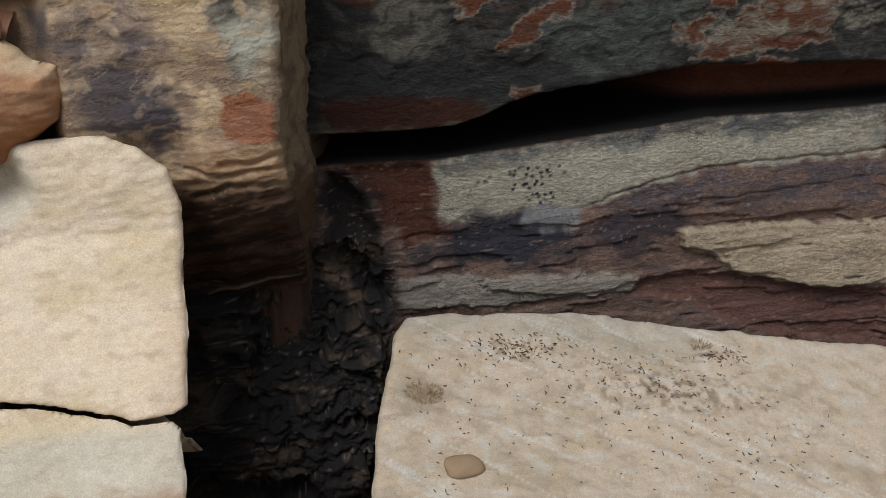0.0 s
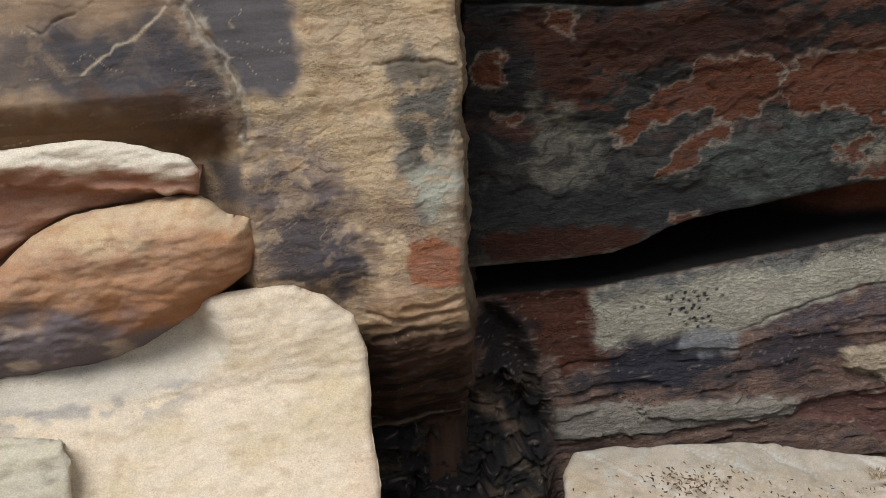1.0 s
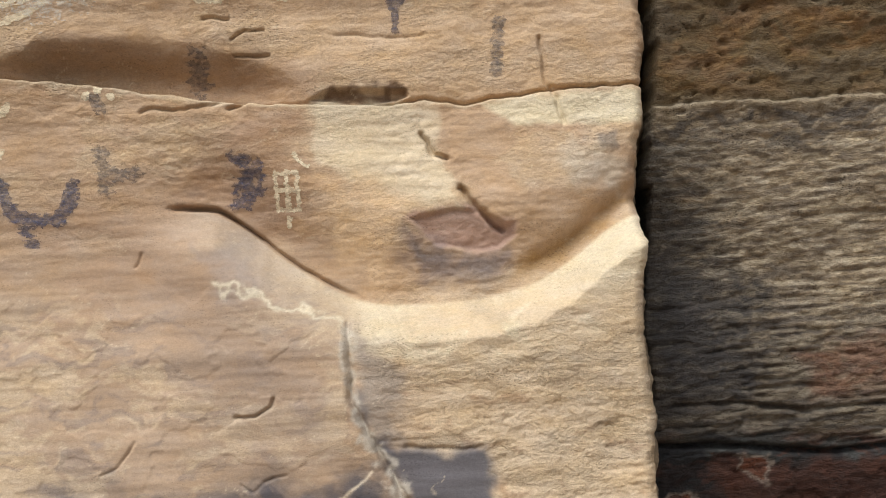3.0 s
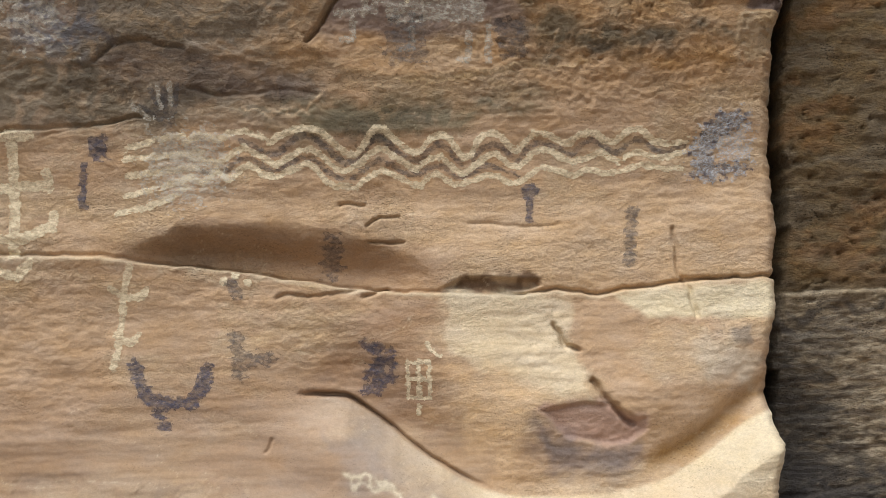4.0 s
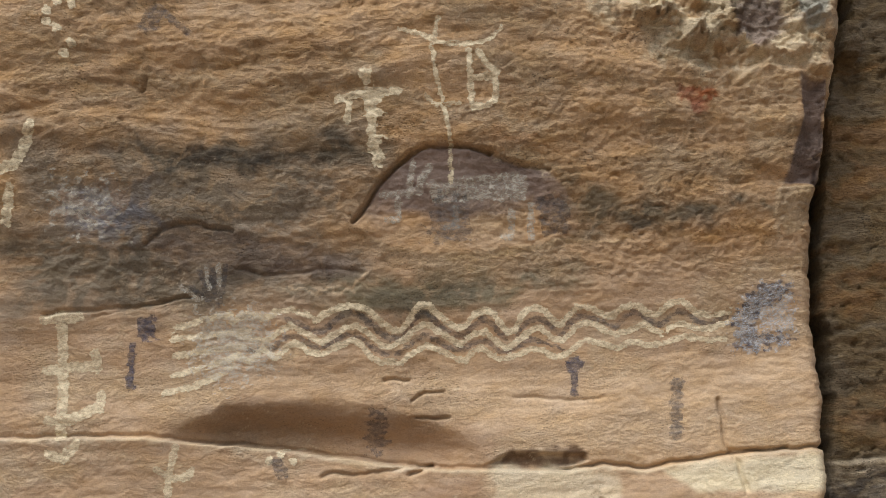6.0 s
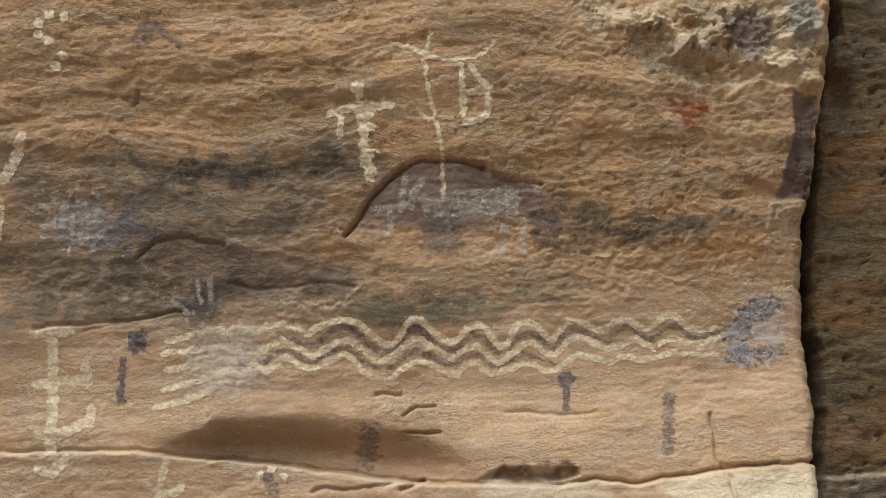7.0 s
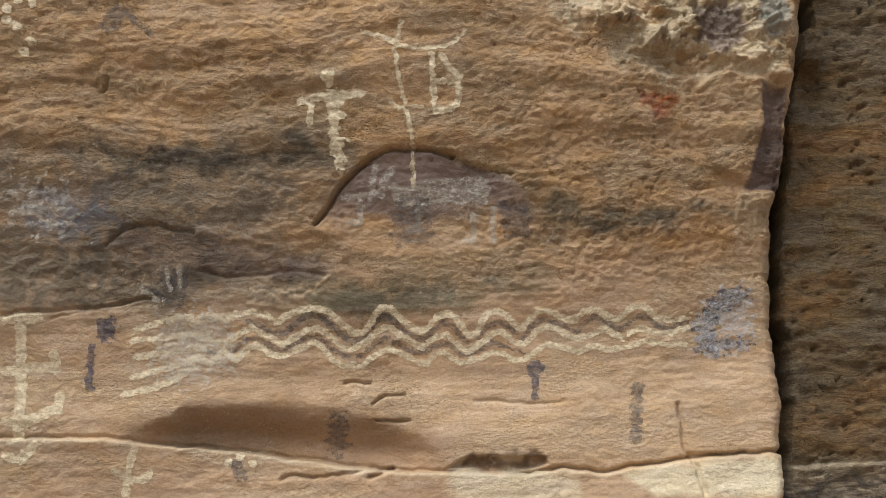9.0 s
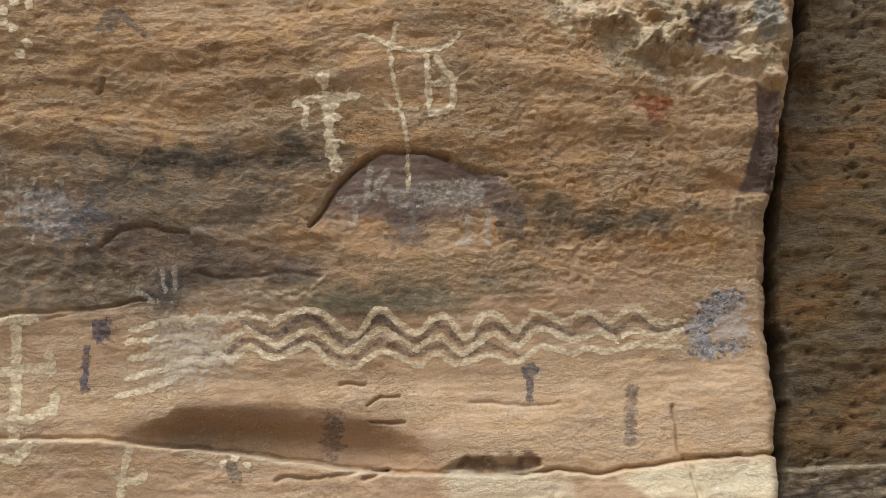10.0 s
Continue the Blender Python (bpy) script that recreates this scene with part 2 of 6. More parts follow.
# ---- the painted cliff face ----
TAN, SAND, BROWN = hue(188, 148, 109), hue(212, 178, 134), hue(150, 114, 80)
FACE_Z = [(0.4, 2.5), (0.5, 2.36), (0.62, 2.2), (0.75, 2.07), (0.82, 2.02), (0.9, 2.005), (1.2, 2.025), (1.5, 2.055), (2.1, 2.06), (2.3, 2.065), (2.5, 2.05), (2.65, 1.995), (2.9, 1.885), (3.1, 1.82), (3.4, 1.77), (7.5, 1.5)]
EDGE_X = [(0.4, 0.2), (0.52, 0.2), (0.76, 0.187), (0.9, 0.165), (1.04, 0.182), (1.2, 0.192), (1.4, 0.203), (1.57, 0.206), (1.66, 0.204), (1.755, 0.195), (1.84, 0.192), (1.94, 0.21), (2.03, 0.213), (2.14, 0.215), (2.25, 0.235), (2.32, 0.236), (2.4, 0.248), (2.54, 0.236), (2.59, 0.222), (2.66, 0.232), (2.73, 0.223), (2.84, 0.243), (2.93, 0.254), (3.02, 0.261), (3.09, 0.277), (3.23, 0.288), (7.5, 0.5)]
SILL = [(-1.372, 2.363), (-1.17, 2.359), (-1.079, 2.345), (-0.919, 2.329), (-0.827, 2.315), (-0.665, 2.289), (-0.548, 2.277), (-0.455, 2.275), (-0.314, 2.267), (-0.23, 2.277), (-0.148, 2.266), (-0.076, 2.276), (0.04, 2.291), (0.131, 2.297)]
LIP = [(-0.759, 2.065), (-0.713, 2.073), (-0.643, 2.058), (-0.586, 1.99), (-0.505, 1.931), (-0.414, 1.872), (-0.38, 1.855), (-0.185, 1.852), (-0.07, 1.867), (0.023, 1.899), (0.107, 1.966), (0.193, 2.033)]
DOME = [(-0.734, 2.774), (-0.703, 2.809), (-0.678, 2.846), (-0.643, 2.878), (-0.607, 2.905), (-0.572, 2.921), (-0.538, 2.924), (-0.492, 2.919), (-0.447, 2.905), (-0.39, 2.885), (-0.326, 2.869), (-0.292, 2.834), (-0.263, 2.791), (-0.276, 2.747), (-0.359, 2.726), (-0.477, 2.716), (-0.57, 2.711), (-0.662, 2.728), (-0.707, 2.75)]
ARC = [(-1.155, 2.741), (-1.119, 2.769), (-1.09, 2.777), (-1.024, 2.769), (-0.973, 2.765), (-0.89, 2.747), (-0.8, 2.73), (-0.71, 2.696), (-0.735, 2.672), (-0.861, 2.678), (-0.997, 2.69), (-1.119, 2.709)]
HOLLOW = [(-1.158, 2.363), (-1.043, 2.399), (-1.01, 2.426), (-0.929, 2.426), (-0.814, 2.429), (-0.698, 2.42), (-0.604, 2.393), (-0.535, 2.357), (-0.477, 2.316), (-0.56, 2.297), (-0.699, 2.312), (-0.953, 2.336), (-1.067, 2.344)]
SLOT = [(-0.478, 2.283), (-0.448, 2.301), (-0.424, 2.309), (-0.347, 2.306), (-0.271, 2.302), (-0.263, 2.285), (-0.29, 2.274), (-0.349, 2.269), (-0.419, 2.275)]
BROKEN = [(-0.253, 3.221), (-0.208, 3.181), (-0.139, 3.141), (-0.094, 3.107), (-0.036, 3.068), (0.005, 3.046), (0.052, 3.039), (0.1, 3.068), (0.183, 3.06), (0.256, 3.041), (0.268, 3.226)]
FACET = [(0.195, 3.046), (0.249, 3.039), (0.251, 2.942), (0.242, 2.837), (0.167, 2.837), (0.183, 2.898), (0.201, 2.964)]
DIAGONAL = [(-0.412, 1.811), (-0.407, 1.735), (-0.407, 1.655), (-0.369, 1.571), (-0.327, 1.499), (-0.275, 1.405), (-0.251, 1.325), (-0.245, 1.246)]
UNDERCUT = [(-0.89, 1.314), (-0.721, 1.341), (-0.552, 1.34), (-0.37, 1.333), (-0.282, 1.282), (-0.286, 1.216), (-0.891, 1.259)]
CHIN = [(0.149, 2.829), (0.234, 2.836), (0.231, 2.793), (0.208, 2.749), (0.172, 2.737), (0.144, 2.775)]
SCAR = [(-0.283, 2.03), (-0.224, 2.046), (-0.143, 2.045), (-0.109, 2.027), (-0.051, 2.014), (-0.053, 1.98), (-0.089, 1.952), (-0.158, 1.948), (-0.227, 1.972)]


def face_height(x, z):
    """How far the cliff's face lies back, over the wall's plan."""
    y = eased(z, FACE_Z) + 0.09 * (x + 0.3) * np.clip((z - 1.9) / 0.5, 0, 1)
    out = fbm(x / 0.45, z / 0.3, 3, 11) * 0.013 + fbm(x / 0.3, z / 0.035, 3, 12) * 0.002 + fbm(x / 0.034, z / 0.018, 4, 13, 0.6) * (0.0014 + 0.001 * sstep(2.5, 2.7, z)) * (0.6 + 0.8 * sstep(-0.3, 0.4, fbm(x / 0.3, z / 0.2, 2, 9))) * (1 - 0.8 * np.maximum(sstep(2.1, 1.9, z) * sstep(-0.3, -0.45, x), patch(x, z, [(-0.397, 1.677), (-0.379, 1.595), (-0.311, 1.567), (-0.22, 1.55), (-0.139, 1.556), (-0.126, 1.486), (-0.119, 1.338), (-0.189, 1.32), (-0.256, 1.347), (-0.306, 1.464), (-0.358, 1.559)])))
    # beds of the upper wall
    high = sstep(2.72, 2.95, z)
    wave = z + 0.05 * fbm(x / 0.5, z / 0.3, 2, 14) - 0.02 * x
    out += high * (np.sin(wave * 2 * np.pi / 0.105 + fbm(x / 0.3, z / 0.2, 2, 27) * 2.5) * 0.0035 - np.abs(fbm(x / 0.26, wave / 0.03, 3, 15)) * 0.004)
    # grit and small pits, strongest high on the right
    gritty = sstep(2.55, 2.75, z) * (0.45 + 0.55 * sstep(-0.6, -0.1, x))
    out += gritty * fbm(x / 0.014, z / 0.01, 2, 10) * 0.0026
    pit = cells((x + fbm(x / 0.02, z / 0.02, 2, 8) * 0.012) / 0.022, (z + fbm(x / 0.02, z / 0.02, 2, 7) * 0.006) / 0.012, 28)
    out -= gritty * 0.005 * sstep(0.36, 0.15, pit[0]) * (pit[2] > 0.8)
    # crumbly stretch at the column's right
    rough = sstep(-0.45, -0.25, x) * sstep(1.9, 1.7, z) * sstep(0.85, 1.0, z)
    c = cells(x / 0.05, z / 0.026, 16)
    out += rough * (1 - patch(x, z, [(-0.397, 1.677), (-0.379, 1.595), (-0.311, 1.567), (-0.22, 1.55), (-0.139, 1.556), (-0.126, 1.486), (-0.119, 1.338), (-0.189, 1.32), (-0.256, 1.347), (-0.306, 1.464), (-0.358, 1.559)])) * ((c[2] - 0.5) * 0.003 + fbm(x / 0.08, z / 0.035, 4, 17) * 0.003 - 0.003 * sstep(0.03, 0.0, np.abs(fbm(x / 0.12, z / 0.05, 3, 29))))
    # lower block juts out under the sill
    sill = along(x, SILL) + fbm(x / 0.06, z * 0, 3, 18) * 0.004
    under = sill - z
    out += 0.014 * sstep(-0.001, 0.005, under) * np.exp(-np.maximum(under, 0) / 0.22)
    out -= 0.018 * np.exp(-((under + 0.002) / 0.004) ** 2) * (0.35 + 0.65 * sstep(-0.55, -0.3, x))
    # hollows and flaked scars
    brow = along(x, [(-1.158, 2.367), (-1.043, 2.401), (-1.01, 2.426), (-0.929, 2.427), (-0.814, 2.429), (-0.698, 2.42), (-0.604, 2.393), (-0.535, 2.357), (-0.477, 2.312)]) + fbm(x / 0.1, z * 0, 3, 36) * 0.006
    drop = np.clip((brow - z) / np.maximum(brow - sill, 0.02), 0, 1)
    out -= 0.062 * sstep(0.0, 0.75, drop) * (z > sill - 0.002) * sstep(-1.14, -1.0, x) * sstep(-0.44, -0.66, x) * (brow > sill)
    out -= 0.026 * sstep(-0.002, 0.01, depth_in(x, z, SLOT))
    wob = fbm(x / 0.05, z / 0.05, 3, 19) * 0.005
    out -= 0.008 * sstep(0, 0.004, depth_in(x + wob, z + wob, DOME)) * sstep(2.71, 2.84, z) * sstep(-0.26, -0.4, x)
    out -= 0.003 * sstep(0, 0.006, depth_in(x + wob, z + wob, ARC)) * sstep(2.68, 2.74, z)
    out -= 0.026 * np.exp(-(line_gap(x + wob, z + wob, DOME[:9]) / 0.0034) ** 2) + 0.012 * np.exp(-(line_gap(x + wob, z + wob, DOME[8:11]) / 0.0035) ** 2)
    out -= 0.011 * np.exp(-(line_gap(x + wob, z + wob, ARC[:5]) / 0.0034) ** 2)
    # scooped bowl over a jutting lip
    lip = eased(x, LIP) + fbm(x / 0.08, z * 0, 3, 20) * 0.004
    span = sstep(-0.79, -0.73, x)
    below = lip - z
    out -= sstep(-0.92, -0.62, x) * 0.045 * sstep(-0.2, -0.02, below) * sstep(0.09, 0.0, below)
    out += sstep(-0.86, -0.66, x) * 0.052 * sstep(-0.002, 0.085 + 0.07 * sstep(-0.3, -0.6, x), below) * np.exp(-np.maximum(below - 0.08, 0) / 0.3)
    out -= span * 0.034 * np.exp(-((below + 0.003) / 0.0048) ** 2) * (0.45 * sstep(-0.38, -0.45, x) + 0.55 * sstep(-0.55, -0.68, x))
    out -= span * sstep(-0.1, 0.05, x) * 0.03 * np.exp(-((below + 0.035) / 0.03) ** 2)
    out -= 0.012 * sstep(0, 0.012, depth_in(x + wob, z + wob, SCAR))
    # cracks
    for line, wide, deep in (
        ([(-1.27, 2.602), (-1.23, 2.608), (-1.173, 2.618), (-1.113, 2.627)], 0.0028, 0.005),
        ([(-0.974, 2.688), (-0.895, 2.676), (-0.803, 2.688), (-0.717, 2.679)], 0.0045, 0.006),
        ([(-0.919, 2.669), (-0.862, 2.662), (-0.818, 2.636), (-0.754, 2.635), (-0.706, 2.672)], 0.003, 0.002),
        ([(0.04, 2.3), (0.085, 2.296), (0.118, 2.295), (0.158, 2.301)], 0.0036, 0.012),
        ([(-0.815, 2.271), (-0.7, 2.275), (-0.636, 2.283), (-0.595, 2.284)], 0.0034, 0.010),
        ([(-0.636, 2.267), (-0.612, 2.275), (-0.592, 2.284)], 0.004, 0.016),
        ([(-0.415, 2.415), (-0.367, 2.418), (-0.308, 2.412), (-0.223, 2.416)], 0.003, 0.005),
        ([(-0.873, 2.993), (-0.856, 2.998)], 0.003, 0.005),
        ([(-1.144, 3.03), (-1.132, 3.036), (-1.125, 3.057)], 0.003, 0.008),
        ([(-0.92, 1.53), (-0.885, 1.548), (-0.863, 1.575), (-0.851, 1.594)], 0.0028, 0.005),
        ([(-0.641, 1.637), (-0.601, 1.637), (-0.569, 1.653), (-0.564, 1.669)], 0.0034, 0.010),
        ([(-0.844, 1.953), (-0.837, 1.961), (-0.829, 1.981)], 0.003, 0.005),
        ([(-0.637, 1.499), (-0.609, 1.486), (-0.589, 1.505), (-0.562, 1.513), (-0.545, 1.516)], 0.003, 0.005),
        ([(-0.934, 1.466), (-0.894, 1.461), (-0.855, 1.453), (-0.815, 1.45)], 0.003, 0.006),
        ([(-0.301, 1.564), (-0.22, 1.552), (-0.15, 1.556)], 0.004, 0.008),
        ([(0.022, 1.37), (0.069, 1.378), (0.138, 1.367), (0.195, 1.355)], 0.0045, 0.008),
        ([(0.036, 0.855), (0.096, 0.853), (0.147, 0.87), (0.197, 0.878)], 0.006, 0.016),
        ([(-0.038, 0.846), (0.033, 0.828), (0.107, 0.838), (0.193, 0.839)], 0.006, 0.016),
        ([(-0.036, 0.771), (0.042, 0.804), (0.128, 0.802), (0.191, 0.803)], 0.007, 0.018),
        ([(-1.367, 2.607), (-1.3, 2.612), (-1.198, 2.619), (-1.118, 2.627), (-1.072, 2.638)], 0.0034, 0.009),
        ([(0.018, 2.403), (0.026, 2.356), (0.029, 2.309), (0.046, 2.268), (0.061, 2.216)], 0.005, 0.012),
        ([(-0.628, 2.42), (-0.604, 2.431), (-0.563, 2.434)], 0.0032, 0.012),
        ([(-0.686, 2.46), (-0.633, 2.461)], 0.003, 0.012),
        ([(-0.622, 2.385), (-0.552, 2.382)], 0.003, 0.012),
        ([(-0.242, 2.205), (-0.22, 2.157), (-0.191, 2.151)], 0.005, 0.02),
        ([(-0.165, 2.086), (-0.132, 2.039), (-0.098, 2.004), (-0.081, 1.998)], 0.006, 0.025),
        (DIAGONAL, 0.007, 0.012),
    ):
        out -= deep * np.exp(-(line_gap(x + wob * 0.6, z + wob, line) / wide) ** 2)
    out += 0.018 * np.exp(-(line_gap(x, z, [(-0.11, 0.384), (-0.019, 0.432), (0.074, 0.451), (0.181, 0.467)]) / 0.012) ** 2)
    # left of the slanting crack the skin stands proud
    side = x - along(-z, [(-b, a) for a, b in DIAGONAL])
    out += 0.012 * sstep(0.004, -0.004, side + wob) * sstep(1.84, 1.75, z) * sstep(1.2, 1.3, z)
    out += sstep(0.86, 0.78, z) * (fbm(x / 0.2, (z - 0.25 * x) / 0.05, 4, 13) * 0.02 + fbm(x / 0.05, z / 0.03, 3, 12) * 0.006)
    out -= 0.045 * sstep(0.02, -0.06, x) * sstep(0.97, 0.88, z)
    # set back behind the stacked boulders
    out -= 0.15 * sstep(-0.255, -0.34, x) * sstep(1.3, 1.2, z)
    # thin flakes on the left skin
    flakes = fbm(x / 0.16, z / 0.12, 4, 21)
    out += 0.002 * sstep(-0.05, 0.08, flakes) * sstep(2.0, 1.8, z) * sstep(-0.4, -0.5, x)
    out -= 0.055 * sstep(-0.02, 0.06, depth_in(x, z, UNDERCUT))
    # broken corner at the top
    b = sstep(-0.02, 0.04, depth_in(x + wob * 3, z + wob * 3, BROKEN))
    cx, cz = x + fbm(x / 0.05, z / 0.05, 3, 24) * 0.03, z + fbm(x / 0.05, z / 0.05, 3, 25) * 0.025
    c = cells(cx / 0.1 + 0.4 * z, cz / 0.06, 22)
    out += b * ((c[2] - 0.35) * 0.022 + (cells(cx / 0.045, cz / 0.035, 39)[2] - 0.5) * 0.014 + (fbm(cx / 0.09, cz / 0.05, 2, 26) * c[2]) * 0.03 + fbm(x / 0.03, z / 0.025, 4, 23) * 0.006)
    f = depth_in(x, z, FACET)
    out -= sstep(0, 0.02, f) * np.clip(f, 0, 0.06) * 0.5 + 0.02 * sstep(0.0, 0.006, f) * sstep(0.15, 0.25, x)
    f = depth_in(x, z, CHIN)
    out += 0.016 * sstep(0, 0.004, f) * sstep(2.74, 2.84, z) - np.clip(x - 0.19, 0, 0.06) * 0.3 * sstep(0, 0.004, f)
    # the ledge over the cream corner block
    f = depth_in(x, z, [(0.052, 3.034), (0.1, 3.068), (0.183, 3.06), (0.256, 3.041), (0.25, 2.876), (0.179, 2.843), (0.094, 2.876), (0.064, 2.953)])
    out += 0.014 * sstep(-0.004, 0.012, f)
    return y - out


def face_tint(x, z):
    wx, wz = x + fbm(x / 0.12, z / 0.12, 3, 34) * 0.05, z + fbm(x / 0.12, z / 0.12, 3, 35) * 0.03
    n1, n2, n3 = fbm(wx / 0.3, wz / 0.14, 5, 31, 0.6), fbm(wx / 0.11, wz / 0.045, 5, 32, 0.6), fbm(wx / 0.04, wz / 0.028, 5, 33, 0.65)
    col = np.broadcast_to(TAN, x.shape + (3,)).copy()
    col = blend(col, sstep(2.62, 2.8, z + 0.04 * n1), hue(194, 148, 101))
    col = blend(col, sstep(2.9, 2.97, z) * sstep(-0.1, 0.5, n2) * 0.5, hue(200, 160, 118))
    col = blend(col, sstep(0.0, 0.6, n1) * 0.3, SAND)
    col = blend(col, sstep(0.1, 0.7, -n2) * 0.2, BROWN)

    # one tinted patch; serves for stains and for painted shade alike
    def stain_shade(outline, tint, amount, soft=0.02, ragged=0.03, grain=0.06, seed=40, broken=0.0):
        nonlocal col
        m = patch(x, z, outline, soft, ragged, grain, seed)
        if broken:
            m = m * (1 - min(broken, 0.9) * sstep(0.15, -0.45, n3 * 0.5 + n2 * 0.7))
        col = blend(col, m * amount, tint)

    stain_shade([(-0.686, 2.485), (-0.449, 2.482), (0.035, 2.486), (0.234, 2.542), (0.226, 2.281), (-0.218, 2.279), (-0.394, 2.329), (-0.476, 2.354), (-0.57, 2.39), (-0.975, 2.426), (-1.258, 2.403)], hue(206, 165, 122), 0.8, 0.05, 0.04, 0.1, 41)
    stain_shade([(-1.404, 2.92), (-1.209, 2.92), (-1.066, 2.92), (-0.977, 2.934), (-0.878, 2.92), (-0.742, 2.93), (-0.67, 2.913), (-0.707, 2.847), (-0.746, 2.778), (-0.855, 2.762), (-0.733, 2.696), (-0.69, 2.641), (-0.832, 2.598), (-1.002, 2.617), (-1.151, 2.608), (-1.285, 2.617), (-1.442, 2.606)], hue(142, 122, 98), 0.85, 0.06, 0.06, 0.12, 42, 0.5)
    stain_shade([(-1.275, 2.906), (-1.066, 2.917), (-0.977, 2.932), (-0.878, 2.917), (-0.743, 2.924), (-0.675, 2.908), (-0.722, 2.883), (-0.869, 2.883), (-1.014, 2.877), (-1.167, 2.893)], hue(104, 88, 68), 0.85, 0.02, 0.03, 0.08, 44, 0.5)
    stain_shade([(-1.112, 2.897), (-1.028, 2.914), (-0.878, 2.913), (-0.879, 2.89), (-1.014, 2.884)], hue(74, 64, 52), 0.75, 0.012, 0.03, 0.05, 40, 0.4)
    stain_shade([(-1.424, 2.751), (-1.226, 2.76), (-1.155, 2.741), (-1.099, 2.689), (-0.976, 2.666), (-1.002, 2.617), (-1.24, 2.616), (-1.441, 2.615)], hue(114, 96, 74), 0.8, 0.04, 0.05, 0.1, 46, 0.6)
    stain_shade([(-1.142, 2.7), (-0.974, 2.69), (-0.802, 2.701), (-0.711, 2.683), (-0.73, 2.661), (-0.862, 2.667), (-0.976, 2.661), (-1.101, 2.667)], hue(92, 75, 58), 0.9, 0.012, 0.02, 0.06, 36, 0.3)
    stain_shade([(-0.886, 2.652), (-0.689, 2.658), (-0.478, 2.67), (-0.336, 2.679), (-0.247, 2.658), (-0.397, 2.621), (-0.481, 2.591), (-0.634, 2.589), (-0.761, 2.611)], hue(126, 110, 82), 0.9, 0.03, 0.03, 0.08, 37, 0.5)
    stain_shade([(-0.701, 2.65), (-0.584, 2.653), (-0.479, 2.647), (-0.504, 2.607), (-0.634, 2.6), (-0.691, 2.613)], hue(106, 92, 70), 0.8, 0.02, 0.03, 0.06, 38, 0.6)
    stain_shade([(-0.298, 2.839), (-0.215, 2.823), (-0.097, 2.809), (0.022, 2.816), (0.142, 2.83), (0.158, 2.783), (0.023, 2.769), (-0.097, 2.748), (-0.216, 2.741), (-0.287, 2.764)], hue(120, 103, 78), 0.85, 0.03, 0.04, 0.1, 43, 0.6)
    stain_shade([(-0.192, 2.774), (-0.073, 2.781), (0.035, 2.776), (-0.001, 2.754), (-0.145, 2.738)], hue(94, 80, 62), 0.8, 0.015, 0.03, 0.06, 45, 0.5)
    stain_shade([(-0.097, 2.746), (0.072, 2.765), (0.157, 2.761), (0.145, 2.722), (-0, 2.712)], hue(190, 138, 84), 0.6, 0.03, 0.03, 0.08, 39, 0.4)
    stain_shade([(-1.316, 2.834), (-1.216, 2.847), (-1.134, 2.84), (-1.134, 2.78), (-1.237, 2.754), (-1.312, 2.776)], hue(130, 128, 132), 0.6, 0.03, 0.03, 0.05, 47, 0.5)
    stain_shade([(-0.446, 2.945), (-0.388, 2.951), (-0.365, 2.931), (-0.423, 2.918)], hue(178, 116, 66), 0.6, 0.02, 0.02, 0.04, 30, 0.4)
    stain_shade([(-0.423, 2.918), (-0.354, 2.912), (-0.318, 2.877), (-0.355, 2.867), (-0.401, 2.888)], hue(206, 166, 120), 0.6, 0.01, 0.01)
    stain_shade([(-0.955, 2.778), (-0.831, 2.775), (-0.832, 2.76), (-0.957, 2.761)], hue(196, 172, 144), 0.6, 0.008, 0.015, 0.03, 29, 0.5)
    d = depth_in(x, z, DOME)
    inside = sstep(-0.004, 0.006, d)
    col = blend(col, inside * sstep(2.76, 2.83, z + 0.02 * n2) * sstep(-0.2, -0.36, x), hue(134, 108, 90))
    col = blend(col, inside * sstep(2.8, 2.72, z) * 0.45, hue(174, 134, 98))
    stain_shade(ARC, hue(122, 98, 82), 0.6, 0.02, 0.01, 0.05, 46, 0.3)
    # hollow and slot: brown deepened to hold some of their shade
    stain_shade(HOLLOW, hue(146, 108, 76), 0.7, 0.04, 0.02, 0.06, 47)
    stain_shade(SLOT, hue(110, 78, 54), 0.8, 0.01)
    stain_shade(BROKEN, hue(226, 194, 150), 0.85, 0.03, 0.04, 0.06, 48, 0.8)
    stain_shade([(0.06, 3.19), (0.15, 3.21), (0.17, 3.14), (0.12, 3.1), (0.06, 3.12)], hue(150, 124, 106), 0.85, 0.008, 0.015, 0.04, 49)
    stain_shade([(0.19, 3.22), (0.26, 3.24), (0.25, 3.15), (0.2, 3.13)], hue(140, 138, 124), 0.7, 0.01, 0.02, 0.05, 50)
    stain_shade(FACET, hue(128, 104, 90), 0.9, 0.004, 0.006)
    stain_shade(CHIN, hue(186, 152, 112), 0.8, 0.004, 0.004)
    stain_shade([(0.064, 3.041), (0.1, 3.065), (0.183, 3.059), (0.195, 3.041), (0.195, 2.953), (0.13, 2.876), (0.069, 2.931)], hue(206, 168, 124), 0.6, 0.02, 0.03, 0.06, 28, 0.4)
    stain_shade([(-0.051, 3.017), (-0.001, 3.024), (0.01, 3.002), (-0.025, 2.986), (-0.049, 2.991)], hue(158, 80, 44), 0.85, 0.008, 0.03, 0.03, 51, 0.4)
    # lower block
    stain_shade([(-0.112, 2.268), (0.038, 2.279), (0.233, 2.287), (0.227, 2.21), (-0.045, 2.216)], hue(226, 198, 154), 0.85, 0.008, 0.006)
